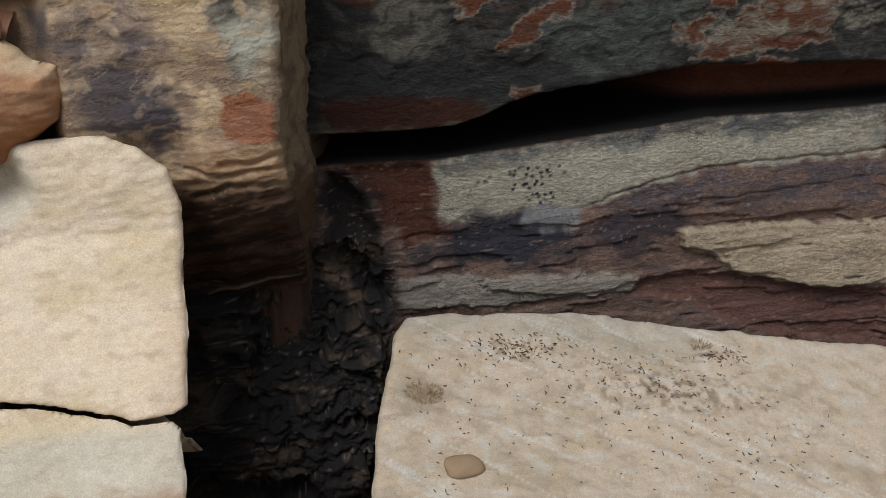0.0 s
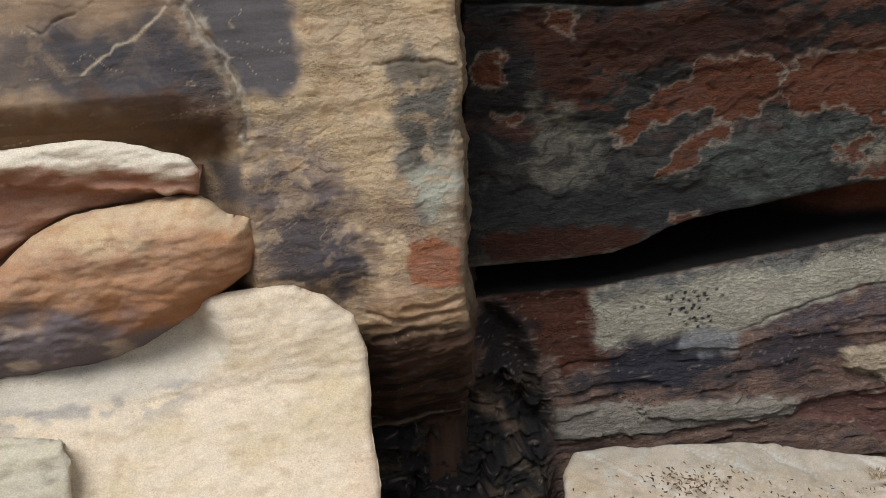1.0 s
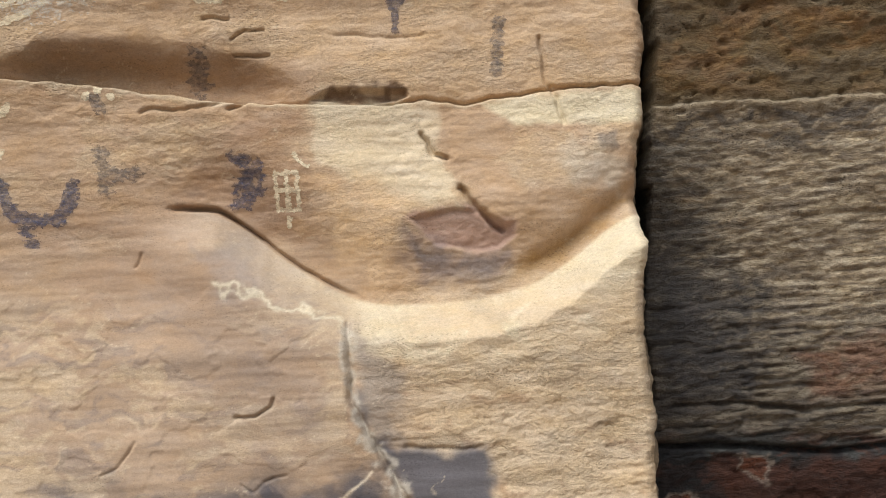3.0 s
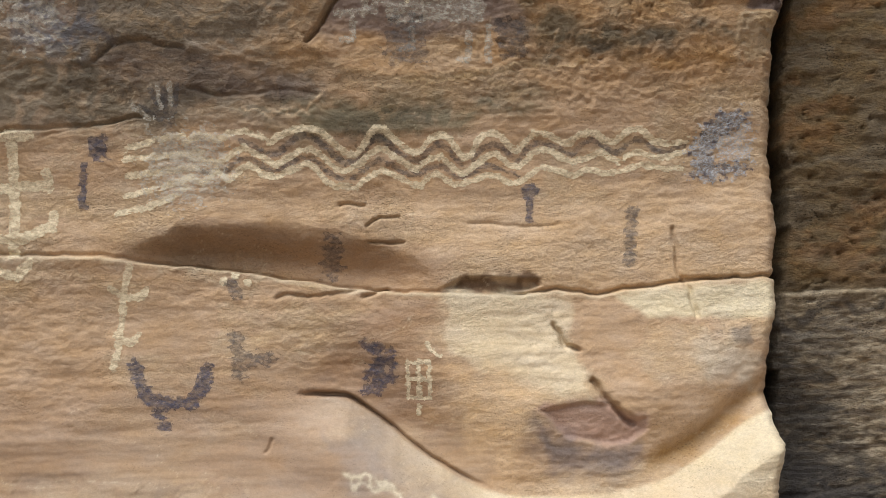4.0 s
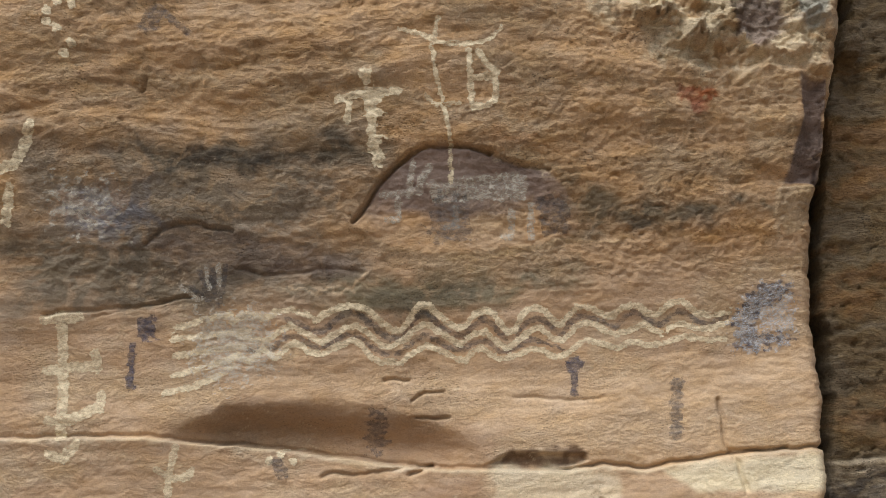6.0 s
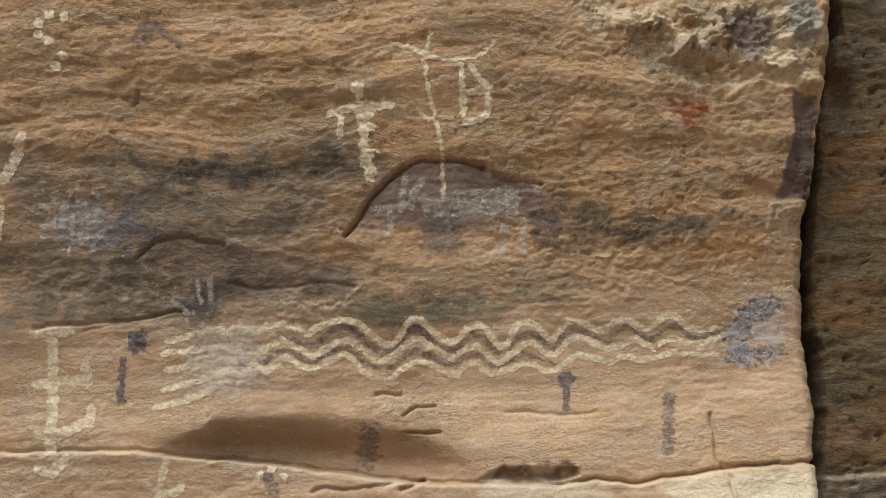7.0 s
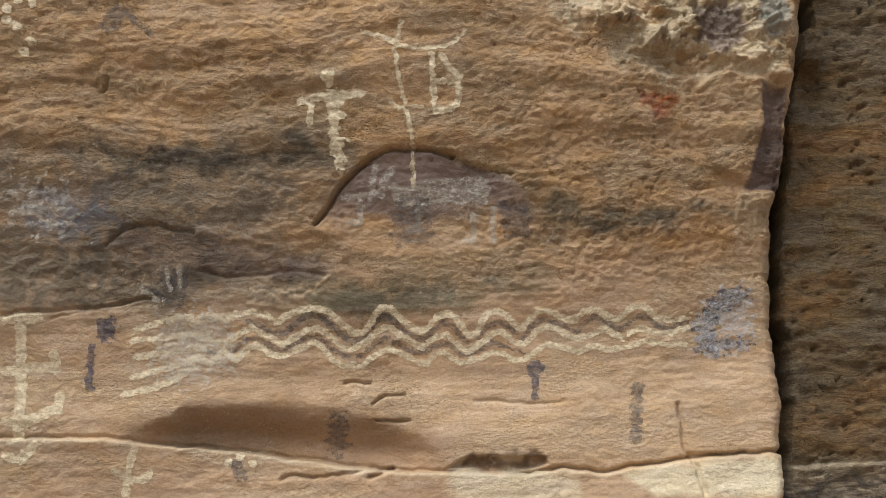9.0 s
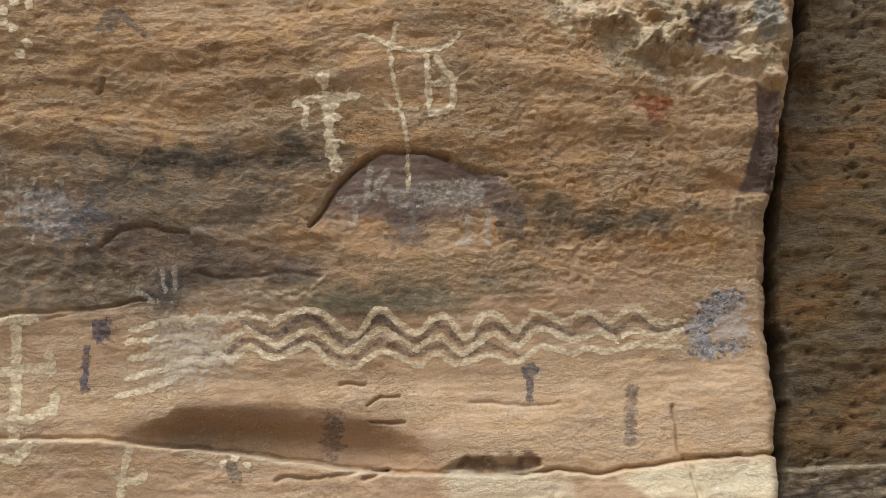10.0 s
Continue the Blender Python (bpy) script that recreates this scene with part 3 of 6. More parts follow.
    stain_shade([(-0.477, 2.256), (-0.264, 2.259), (-0.231, 2.181), (-0.177, 2.074), (-0.294, 2.042), (-0.363, 2.066), (-0.409, 2.137), (-0.454, 2.209)], hue(220, 184, 140), 0.6, 0.015, 0.02, 0.06, 52)
    stain_shade([(-0.759, 2.074), (-0.724, 2.143), (-0.642, 2.212), (-0.548, 2.257), (-0.489, 2.245), (-0.49, 2.15), (-0.457, 2.068), (-0.446, 1.987), (-0.528, 1.954), (-0.597, 2.025)], hue(158, 118, 86), 0.65, 0.04, 0.03, 0.08, 53)
    stain_shade(SCAR, hue(174, 134, 110), 0.85, 0.01, 0.008)
    stain_shade([(-0.289, 2.03), (-0.238, 1.972), (-0.17, 1.948), (-0.077, 1.952), (-0.075, 1.889), (-0.184, 1.886), (-0.264, 1.898), (-0.296, 1.962)], hue(112, 96, 90), 0.8, 0.03, 0.02, 0.05, 54)
    # concave band above the lip, its shade put into the brown
    stain_shade([(-0.08, 1.89), (-0.032, 1.945), (0.051, 1.978), (0.16, 2.056), (0.201, 2.061), (0.107, 1.966), (0.023, 1.905)], hue(164, 122, 76), 0.8, 0.012, 0.008)
    lip = eased(x, LIP)
    below = lip - z
    span = sstep(-0.84, -0.7, x)
    col = blend(col, span * sstep(0.0, 0.01, below) * sstep(0.14 + 0.13 * sstep(-0.25, 0.1, x), 0.08, below + 0.03 * n2) * sstep(-0.75, -0.35, x + 0.1 * n1), hue(222, 192, 150))
    col = blend(col, span * sstep(0.0, 0.01, below) * sstep(0.15, 0.03, below + 0.02 * n2) * sstep(-0.4, -0.6, x) * 0.7, hue(206, 178, 146))
    col = blend(col, sstep(-0.35, -0.75, x) * sstep(2.2, 2.0, z) * sstep(1.7, 1.85, z) * 0.55, hue(166, 130, 100))
    # a bare cream scab, pale wash and rubbed spots on the lower block
    stain_shade([(-0.463, 2.284), (-0.222, 2.264), (-0.211, 2.162), (-0.174, 2.095), (-0.165, 2.054), (-0.326, 2.089), (-0.46, 2.151)], hue(224, 194, 152), 0.65, 0.015, 0.02, 0.06, 27)
    stain_shade([(0.055, 2.168), (0.139, 2.17), (0.183, 2.125), (0.173, 2.077), (0.108, 2.087), (0.052, 2.126)], hue(204, 184, 156), 0.45, 0.03, 0.03)
    stain_shade([(0.128, 2.189), (0.17, 2.19), (0.174, 2.157), (0.137, 2.154)], hue(140, 120, 100), 0.7, 0.006, 0.008)
    stain_shade([(-0.473, 2.134), (-0.28, 2.089), (-0.295, 2.02), (-0.337, 1.917), (-0.427, 1.946), (-0.479, 2.03)], hue(222, 176, 126), 0.6, 0.03, 0.03, 0.08, 26)
    # lower skin, greyed and veined
    low = sstep(1.95, 1.8, z)
    col = blend(col, low * sstep(-0.35, -0.45, x) * 0.75, hue(176, 142, 110))
    col = blend(col, low * sstep(-0.35, -0.45, x) * sstep(-0.1, 0.5, n1 + 0.5 * n3) * 0.6, hue(206, 172, 132))
    col = blend(col, low * sstep(-0.35, -0.45, x) * sstep(0.2, 0.6, n2) * 0.5, hue(140, 116, 98))
    stain_shade([(-0.814, 1.969), (-0.704, 1.928), (-0.604, 1.887), (-0.481, 1.821), (-0.438, 1.772), (-0.436, 1.61), (-0.522, 1.523), (-0.657, 1.556), (-0.742, 1.676), (-0.779, 1.817)], hue(160, 130, 104), 0.6, 0.06, 0.05, 0.12, 25, 0.3)
    stain_shade([(-0.711, 1.985), (-0.597, 1.979), (-0.569, 1.885), (-0.638, 1.889)], hue(150, 132, 118), 0.5, 0.03, 0.03)
    col = blend(col, low * sstep(-0.4, -0.2, x) * 0.9 * sstep(-1.2, -0.1, n2), hue(212, 176, 134))
    stain_shade([(-0.396, 1.802), (-0.303, 1.706), (-0.306, 1.567), (-0.359, 1.553), (-0.394, 1.642)], hue(160, 136, 112), 0.85, 0.02, 0.02, 0.06, 24)
    stain_shade([(-0.397, 1.677), (-0.379, 1.595), (-0.311, 1.567), (-0.22, 1.55), (-0.139, 1.556), (-0.126, 1.486), (-0.119, 1.338), (-0.189, 1.32), (-0.256, 1.347), (-0.306, 1.464), (-0.358, 1.559)], hue(92, 84, 82), 0.95, 0.02, 0.012, 0.05, 55)
    stain_shade([(-0.999, 1.488), (-0.773, 1.484), (-0.544, 1.514), (-0.456, 1.451), (-0.384, 1.503), (-0.328, 1.488), (-0.256, 1.336), (-0.328, 1.285), (-0.664, 1.365), (-0.889, 1.358), (-1.0, 1.377)], hue(90, 78, 72), 0.9, 0.06, 0.05, 0.12, 56, 0.3)
    stain_shade([(0.045, 1.372), (0.092, 1.386), (0.183, 1.362), (0.181, 1.205), (0.079, 1.212)], hue(138, 124, 106), 0.75, 0.02, 0.04, 0.06, 57, 0.9)
    stain_shade([(-0.58, 1.5), (-0.46, 1.47), (-0.38, 1.52), (-0.3, 1.4), (-0.26, 1.32), (-0.4, 1.3), (-0.6, 1.36)], hue(78, 72, 72), 0.85, 0.03, 0.03, 0.06, 38, 0.2)
    # recess above the stacked boulders: brown stone darkened for its shade
    stain_shade(UNDERCUT, hue(112, 76, 46), 0.9, 0.03, 0.02)
    stain_shade([(-0.551, 1.378), (-0.37, 1.36), (-0.257, 1.324), (-0.25, 1.245), (-0.397, 1.278), (-0.552, 1.345)], hue(104, 76, 58), 0.8, 0.02, 0.03, 0.05, 15, 0.4)
    stain_shade([(-1.033, 1.513), (-0.933, 1.494), (-0.821, 1.453), (-0.812, 1.374), (-0.957, 1.395), (-1.036, 1.412)], hue(112, 96, 86), 0.7, 0.03, 0.04, 0.06, 14, 0.5)
    stain_shade([(0.018, 1.39), (0.075, 1.375), (0.197, 1.349), (0.188, 1.201), (0.051, 1.219), (0.069, 1.301)], hue(128, 112, 94), 0.85, 0.015, 0.03, 0.06, 23, 0.7)
    stain_shade([(0.046, 1.377), (0.139, 1.37), (0.197, 1.351), (0.181, 1.327), (0.078, 1.346)], hue(104, 86, 66), 0.7, 0.012, 0.02)
    # column
    foot = sstep(1.24, 1.1, z)
    col = blend(col, foot * 0.7 * sstep(-0.5, 0.3, n1 + n2), hue(150, 118, 96))
    stain_shade([(-0.245, 1.05), (-0.129, 1.087), (-0.05, 1.002), (-0.063, 0.897), (-0.15, 0.927), (-0.222, 0.979)], hue(78, 70, 68), 0.92, 0.03, 0.06, 0.07, 58, 0.8)
    stain_shade([(-0.351, 1.2), (-0.267, 1.195), (-0.248, 1.106), (-0.334, 1.106)], hue(98, 88, 86), 0.8, 0.02, 0.02)
    stain_shade([(-0.22, 1.25), (-0.08, 1.25), (-0.06, 1.1), (-0.16, 1.05), (-0.24, 1.12)], hue(120, 100, 96), 0.6, 0.04, 0.05, 0.08, 59, 0.9)
    stain_shade([(0.03, 1.25), (0.13, 1.2), (0.19, 1.1), (0.15, 1.02), (0.08, 1.05), (0.06, 1.15)], hue(132, 122, 106), 0.75, 0.03, 0.04, 0.06, 60, 0.8)
    stain_shade([(0.082, 1.153), (0.174, 1.159), (0.182, 1.055), (0.117, 1.048)], hue(196, 182, 152), 0.7, 0.02, 0.03, 0.05, 61, 0.8)
    stain_shade([(0.054, 1.0), (0.113, 1.013), (0.163, 0.98), (0.161, 0.903), (0.078, 0.9), (0.052, 0.935)], hue(176, 108, 74), 0.9, 0.008, 0.012, 0.04, 62)
    stain_shade([(-0.05, 0.94), (0.06, 0.9), (0.16, 0.87), (0.15, 0.82), (0.0, 0.84), (-0.06, 0.86)], hue(206, 162, 122), 0.6, 0.03, 0.04, 0.06, 63)
    stain_shade([(-0.118, 1.403), (0.06, 1.386), (0.045, 1.23), (0.017, 1.071), (-0.043, 1.055), (-0.061, 1.173), (-0.133, 1.226)], hue(212, 174, 128), 0.7, 0.02, 0.03, 0.06, 22, 0.5)
    stain_shade([(-0.258, 1.184), (-0.181, 1.209), (-0.085, 1.164), (-0.076, 1.07), (-0.052, 0.997), (-0.032, 0.884), (-0.1, 0.906), (-0.22, 0.959), (-0.25, 1.056)], hue(104, 88, 82), 0.8, 0.04, 0.05, 0.06, 21, 0.5)
    stain_shade([(-0.162, 1.034), (-0.06, 1.021), (-0.047, 0.948), (-0.067, 0.889), (-0.144, 0.924)], hue(84, 74, 74), 0.75, 0.03, 0.04, 0.05, 20, 0.5)
    stain_shade([(0.06, 1.297), (0.189, 1.306), (0.198, 1.191), (0.169, 1.147), (0.07, 1.112), (0.041, 1.162)], hue(112, 102, 88), 0.75, 0.03, 0.04, 0.06, 19, 0.8)
    stain_shade([(0.089, 1.168), (0.148, 1.173), (0.186, 1.098), (0.167, 1.035), (0.098, 1.061), (0.075, 1.105)], hue(184, 172, 146), 0.85, 0.02, 0.03, 0.05, 18, 0.6)
    stain_shade([(0.071, 1.256), (0.124, 1.256), (0.109, 1.189), (0.069, 1.193)], hue(84, 74, 62), 0.6, 0.02, 0.03, 0.04, 17, 0.6)
    stain_shade([(-0.029, 0.909), (0.04, 0.887), (0.136, 0.88), (0.197, 0.878), (0.191, 0.81), (0.024, 0.76), (-0.048, 0.773)], hue(176, 132, 92), 0.7, 0.02, 0.02, 0.05, 16, 0.4)
    # column's underside: dark brown stone, blackened further to stand for shade
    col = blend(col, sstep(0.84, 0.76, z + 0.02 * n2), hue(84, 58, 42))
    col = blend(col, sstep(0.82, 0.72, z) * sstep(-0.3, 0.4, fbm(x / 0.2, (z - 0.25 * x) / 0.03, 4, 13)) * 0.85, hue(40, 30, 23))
    for line, wide, tint in (([(-0.549, 1.401), (-0.49, 1.442), (-0.432, 1.467), (-0.384, 1.503), (-0.366, 1.523)], 0.0028, hue(222, 192, 154)), ([(-0.681, 1.903), (-0.603, 1.881), (-0.524, 1.858), (-0.468, 1.832), (-0.423, 1.817)], 0.006, hue(226, 200, 160)), (DIAGONAL, 0.009, hue(198, 176, 148)), ([(-0.572, 2.702), (-0.513, 2.708), (-0.443, 2.706), (-0.371, 2.718), (-0.3, 2.731), (-0.252, 2.74), (-0.204, 2.731), (-0.156, 2.744)], 0.0032, hue(222, 180, 130)), ([(-0.865, 2.66), (-0.82, 2.646), (-0.773, 2.638), (-0.744, 2.643), (-0.726, 2.668), (-0.708, 2.677)], 0.003, hue(210, 172, 130)), ([(-0.221, 2.803), (-0.234, 2.77), (-0.246, 2.736)], 0.0025, hue(210, 172, 130)), ([(0.158, 2.829), (0.164, 2.796), (0.149, 2.74), (0.159, 2.733)], 0.004, hue(196, 160, 120))):
        wob = fbm(x / 0.04, z / 0.04, 4, 64) * 0.016
        col = blend(col, np.exp(-(line_gap(x + wob, z + wob, line) / wide) ** 2) * 0.75, tint)
    col = blend(col, np.exp(-(line_gap(x + fbm(x / 0.05, z / 0.05, 3, 69) * 0.01, z, [(-0.11, 0.384), (-0.019, 0.432), (0.074, 0.451), (0.181, 0.467)]) / 0.005) ** 2) * 0.8, hue(150, 124, 98))
    sill = along(x, SILL)
    # thin pale line below the sill: its lit upward edge in colour
    col = blend(col, sstep(0.0, 0.004, sill - z) * sstep(0.016, 0.006, sill - z + 0.01 * n2) * 0.4, hue(228, 198, 156))
    veins = np.abs(fbm(x / 0.22, z / 0.1, 3, 65))
    col = blend(col, sstep(0.012, 0.0, veins) * sstep(0.2, 0.5, n1 + 0.4) * 0.4, hue(224, 192, 150))
    rough = 0.5 + 0.45 * sstep(2.6, 2.8, z)
    rough = rough - 0.28 * sstep(2.1, 1.9, z) * sstep(-0.3, -0.45, x) - 0.15 * sstep(2.27, 2.2, z) * sstep(1.8, 1.95, z)
    rough = rough + 0.12 * sstep(-0.35, -0.25, x) * sstep(1.8, 1.7, z) - 0.45 * inside
    rough = rough * (1 - 0.7 * patch(x, z, [(-0.397, 1.677), (-0.379, 1.595), (-0.311, 1.567), (-0.22, 1.55), (-0.139, 1.556), (-0.126, 1.486), (-0.119, 1.338), (-0.189, 1.32), (-0.256, 1.347), (-0.306, 1.464), (-0.358, 1.559)])) * (0.7 + 0.5 * sstep(-0.4, 0.4, n1))
    return np.concatenate([col, np.clip(rough, 0.1, 0.95)[..., None]], -1)


def close_rock(verts, tint, foot):
    """Carries a rock sheet down to the ground and back over its top, so that it stands as a mass."""
    low, top = verts[:1].copy(), verts[-1:].copy()
    low[..., 2] = foot
    top[..., 1], top[..., 2] = top[..., 1] + 6, top[..., 2] + 0.5
    return np.concatenate([low, verts, top]), np.concatenate([tint[:1], tint, tint[-1:]])


def cliff_face():
    zs = steps((0.4, 3.34, 0.003), (3.34, 3.6, 0.03), (3.6, 7.5, 0.3))
    us = steps((-6.0, -1.8, 0.35), (-1.8, -1.56, 0.03), (-1.56, 0.2, 0.003))
    edge = eased(zs, EDGE_X) * 0.5 + along(zs, EDGE_X) * 0.5 + fbm(zs / 0.13, zs * 0, 6, 66, 0.65) * 0.007
    u, z = np.meshgrid(us, zs)
    x = np.where(u > -1.56, -1.56 + (u + 1.56) / 1.76 * (edge[:, None] + 1.56), u)
    y = face_height(x, z)
    near = edge[:, None] - x
    y += 0.022 * np.clip(1 - near / 0.024, 0, 1) ** 2
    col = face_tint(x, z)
    # the side that runs back from the corner
    back = steps((0.004, 0.06, 0.006), (0.06, 0.75, 0.012))
    b, zz = np.meshgrid(back, zs)
    xr = edge[:, None] + 0.16 * b + fbm(b / 0.1, zz / 0.12, 4, 67) * 0.012 * sstep(0, 0.05, b)
    yr = y[:, -1:] + b
    side = fbm(b / 0.1, zz / 0.08, 4, 68)
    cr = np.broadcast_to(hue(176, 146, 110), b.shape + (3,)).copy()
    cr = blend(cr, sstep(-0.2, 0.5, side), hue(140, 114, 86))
    # darker far back and low down: shade of the gap in the tint
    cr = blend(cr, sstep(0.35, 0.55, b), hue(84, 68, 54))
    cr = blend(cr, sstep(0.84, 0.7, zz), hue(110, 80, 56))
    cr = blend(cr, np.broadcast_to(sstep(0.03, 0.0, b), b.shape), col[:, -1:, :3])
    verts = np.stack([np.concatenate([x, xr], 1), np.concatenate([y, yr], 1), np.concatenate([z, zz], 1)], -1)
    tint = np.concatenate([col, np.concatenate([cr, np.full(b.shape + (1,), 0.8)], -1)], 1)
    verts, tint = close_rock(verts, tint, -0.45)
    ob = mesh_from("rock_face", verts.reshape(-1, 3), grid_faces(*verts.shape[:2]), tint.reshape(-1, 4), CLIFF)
    return tagged(ob, "tan sandstone cliff face with dark varnish, flaked scars and cracks", "cliff", kind="structure")


cliff_face()

# ---- the recessed wall beside it ----
WALL_Z = [(-0.4, 2.53), (0.0, 2.52), (0.35, 2.515), (0.6, 2.51), (0.75, 2.52), (0.9, 2.48), (1.04, 2.443), (1.2, 2.45), (1.6, 2.335), (1.9, 2.32), (2.27, 2.21), (2.8, 2.08), (3.4, 1.98), (7.5, 1.6)]
GAP_LOW = [(0.315, 0.74), (0.58, 0.73), (0.952, 0.756), (1.368, 0.79), (1.629, 0.787), (1.929, 0.79)]
GAP_TOP = [(0.23, 0.823), (0.473, 0.813), (0.628, 0.817), (0.707, 0.837), (0.784, 0.869), (0.878, 0.89), (1.101, 0.913), (1.328, 0.938), (1.6, 0.923), (1.895, 0.911)]
FLAKE = [(1.294, 0.456), (1.472, 0.457), (1.969, 0.428), (1.993, 0.212), (1.765, 0.227), (1.631, 0.26), (1.462, 0.305), (1.414, 0.356), (1.305, 0.402)]
MAROON = [(1.192, 0.325), (1.444, 0.311), (1.746, 0.229), (1.994, 0.202), (2.017, -0.004), (1.684, 0.055), (1.49, 0.126), (1.32, 0.22), (1.149, 0.266)]
BENCH = [(0.448, 0.395), (1.086, 0.348), (1.174, 0.318), (1.149, 0.275), (0.947, 0.279), (0.741, 0.275), (0.442, 0.3)]
RED_SKIN = [(0.33, 0.732), (0.564, 0.728), (0.57, 0.568), (0.616, 0.496), (0.486, 0.484), (0.427, 0.565), (0.37, 0.65)]
GULLY = [(0.254, 0.738), (0.344, 0.715), (0.413, 0.599), (0.435, 0.447), (0.443, 0.309), (0.347, 0.337), (0.29, 0.428), (0.254, 0.565)]


def wall_height(x, z):
    y = eased(z, WALL_Z)
    out = fbm(x / 0.5, z / 0.25, 3, 71) * 0.016 + fbm(x / 0.2, z / 0.05, 4, 72) * 0.002 - 0.32 * sstep(0.062, 0.045, x - along(z, EDGE_X) + 0.015 * (z > 2.1) + fbm(z / 0.1, z * 0, 3, 70) * 0.008) * sstep(0.9, 1.0, z) + fbm(x / 0.03, z / 0.016, 4, 73, 0.6) * 0.003
    # thin strata, a little tilted, with open seams
    tilt = z - 0.03 * x + fbm(x / 0.3, z / 0.2, 2, 74) * 0.012
    ribs = sstep(1.4, 1.5, z) * sstep(2.35, 2.15, z)
    out += ribs * ((0.4 + 0.6 * sstep(1.95, 1.6, z)) * (fbm(x / 0.1, tilt / 0.014, 4, 86, 0.65) * 0.004 - 0.009 * sstep(0.0, 0.3, fbm(x / 0.2, tilt / 0.02, 3, 87) - 0.22)) + fbm(x / 0.04, z / 0.014, 3, 88) * 0.0035)
    out -= 0.035 * np.exp(-(line_gap(x, z, [(0.267, 1.497), (0.472, 1.484), (0.679, 1.459), (0.817, 1.469), (0.98, 1.478)]) / 0.007) ** 2) + 0.018 * np.exp(-(line_gap(x, z, [(0.309, 1.588), (0.471, 1.588), (0.634, 1.561), (0.812, 1.572)]) / 0.005) ** 2)
    # pitted rock higher up
    pit = cells((x + fbm(x / 0.03, z / 0.02, 2, 8) * 0.015) / 0.03, (z + fbm(x / 0.03, z / 0.02, 2, 7) * 0.008) / 0.016, 89)
    out += sstep(2.2, 2.3, z) * (fbm(x / 0.07, z / 0.03, 4, 90) * 0.006 - 0.009 * sstep(0.36, 0.15, pit[0]) * (pit[2] > 0.8))
    # a wedged block with a black slot over it
    out += 0.05 * sstep(0, 0.008, depth_in(x, z, [(0.325, 3.205), (0.369, 3.208), (0.381, 3.159), (0.374, 3.124), (0.321, 3.13)]))
    out -= 0.3 * sstep(0, 0.012, depth_in(x, z, [(0.3, 3.34), (0.36, 3.338), (0.371, 3.261), (0.376, 3.213), (0.325, 3.207), (0.294, 3.208)]))
    low, top = along(x, GAP_LOW), along(x, GAP_TOP)
    mid, half = (low + top) / 2, (top - low) / 2
    rel = (z - mid) / half
    out -= (0.6 - 0.44 * sstep(1.1, 1.4, x)) * sstep(1.05, 0.75, rel + fbm(x / 0.1, z * 0, 3, 75) * 0.1) * sstep(-1.02, -0.78, rel)
    out += 0.035 * sstep(0.9, 1.2, rel) * np.exp(-np.maximum(z - top, 0) / 0.12)
    # layered flakes below the gap
    wob = fbm(x / 0.06, z / 0.05, 3, 76) * 0.007
    out += 0.03 * sstep(0, 0.008, depth_in(x + wob, z + wob, FLAKE))
    out += 0.012 * sstep(0, 0.006, depth_in(x + wob, z + wob, BENCH))
    out -= 0.02 * sstep(0, 0.02, depth_in(x + wob, z + wob, MAROON))
    out -= 0.02 * sstep(0, 0.03, depth_in(x + wob, z + wob, RED_SKIN))
    out -= 0.07 * sstep(0, 0.06, depth_in(x + wob, z + wob, GULLY))
    shelf = fbm(x / 0.5, z / 0.06, 3, 77)
    out += 0.012 * sstep(0.0, 0.04, shelf) * sstep(0.62, 0.5, z) * sstep(0.42, 0.5, x)
    seam = z - 0.606 - along(x, [(0.5, -0.1), (1.0, -0.06), (1.2, 0.0), (1.4, 0.03), (2.0, 0.035)])
    out -= 0.012 * np.exp(-((seam + wob) / 0.005) ** 2) * sstep(0.95, 1.1, x)
    seam = z - 2.272 + wob
    out += 0.02 * sstep(0.004, -0.004, seam) * np.exp(np.minimum(seam, 0) / 0.1) - 0.01 * np.exp(-(seam / 0.004) ** 2)
    # crumbled rock low in the corner, tinted near black for its shade
    crumb = sstep(0.46, 0.38, x) * sstep(0.56, 0.44, z)
    kx, kz = x + fbm(x / 0.08, z / 0.08, 3, 103) * 0.04, z + fbm(x / 0.08, z / 0.08, 3, 104) * 0.04
    c = cells(kx / 0.17, kz / 0.1, 78)
    out += crumb * ((c[2] - 0.4) * 0.13 + fbm(kx / 0.12, kz / 0.03, 3, 94) * 0.02 - 0.03 * sstep(0.1, 0.0, c[1] - c[0]) + fbm(x / 0.05, z / 0.03, 4, 79) * 0.018 + 0.12 * sstep(0.45, 0.0, z))
    # flaked red skin in the varnish
    skin = fbm(x / 0.22 + z / 0.3, z / 0.1 - x / 0.4, 4, 80)
    out -= 0.006 * sstep(0.08, 0.1, skin) * sstep(0.9, 0.98, z) * sstep(1.7, 1.5, z)
    return y - out


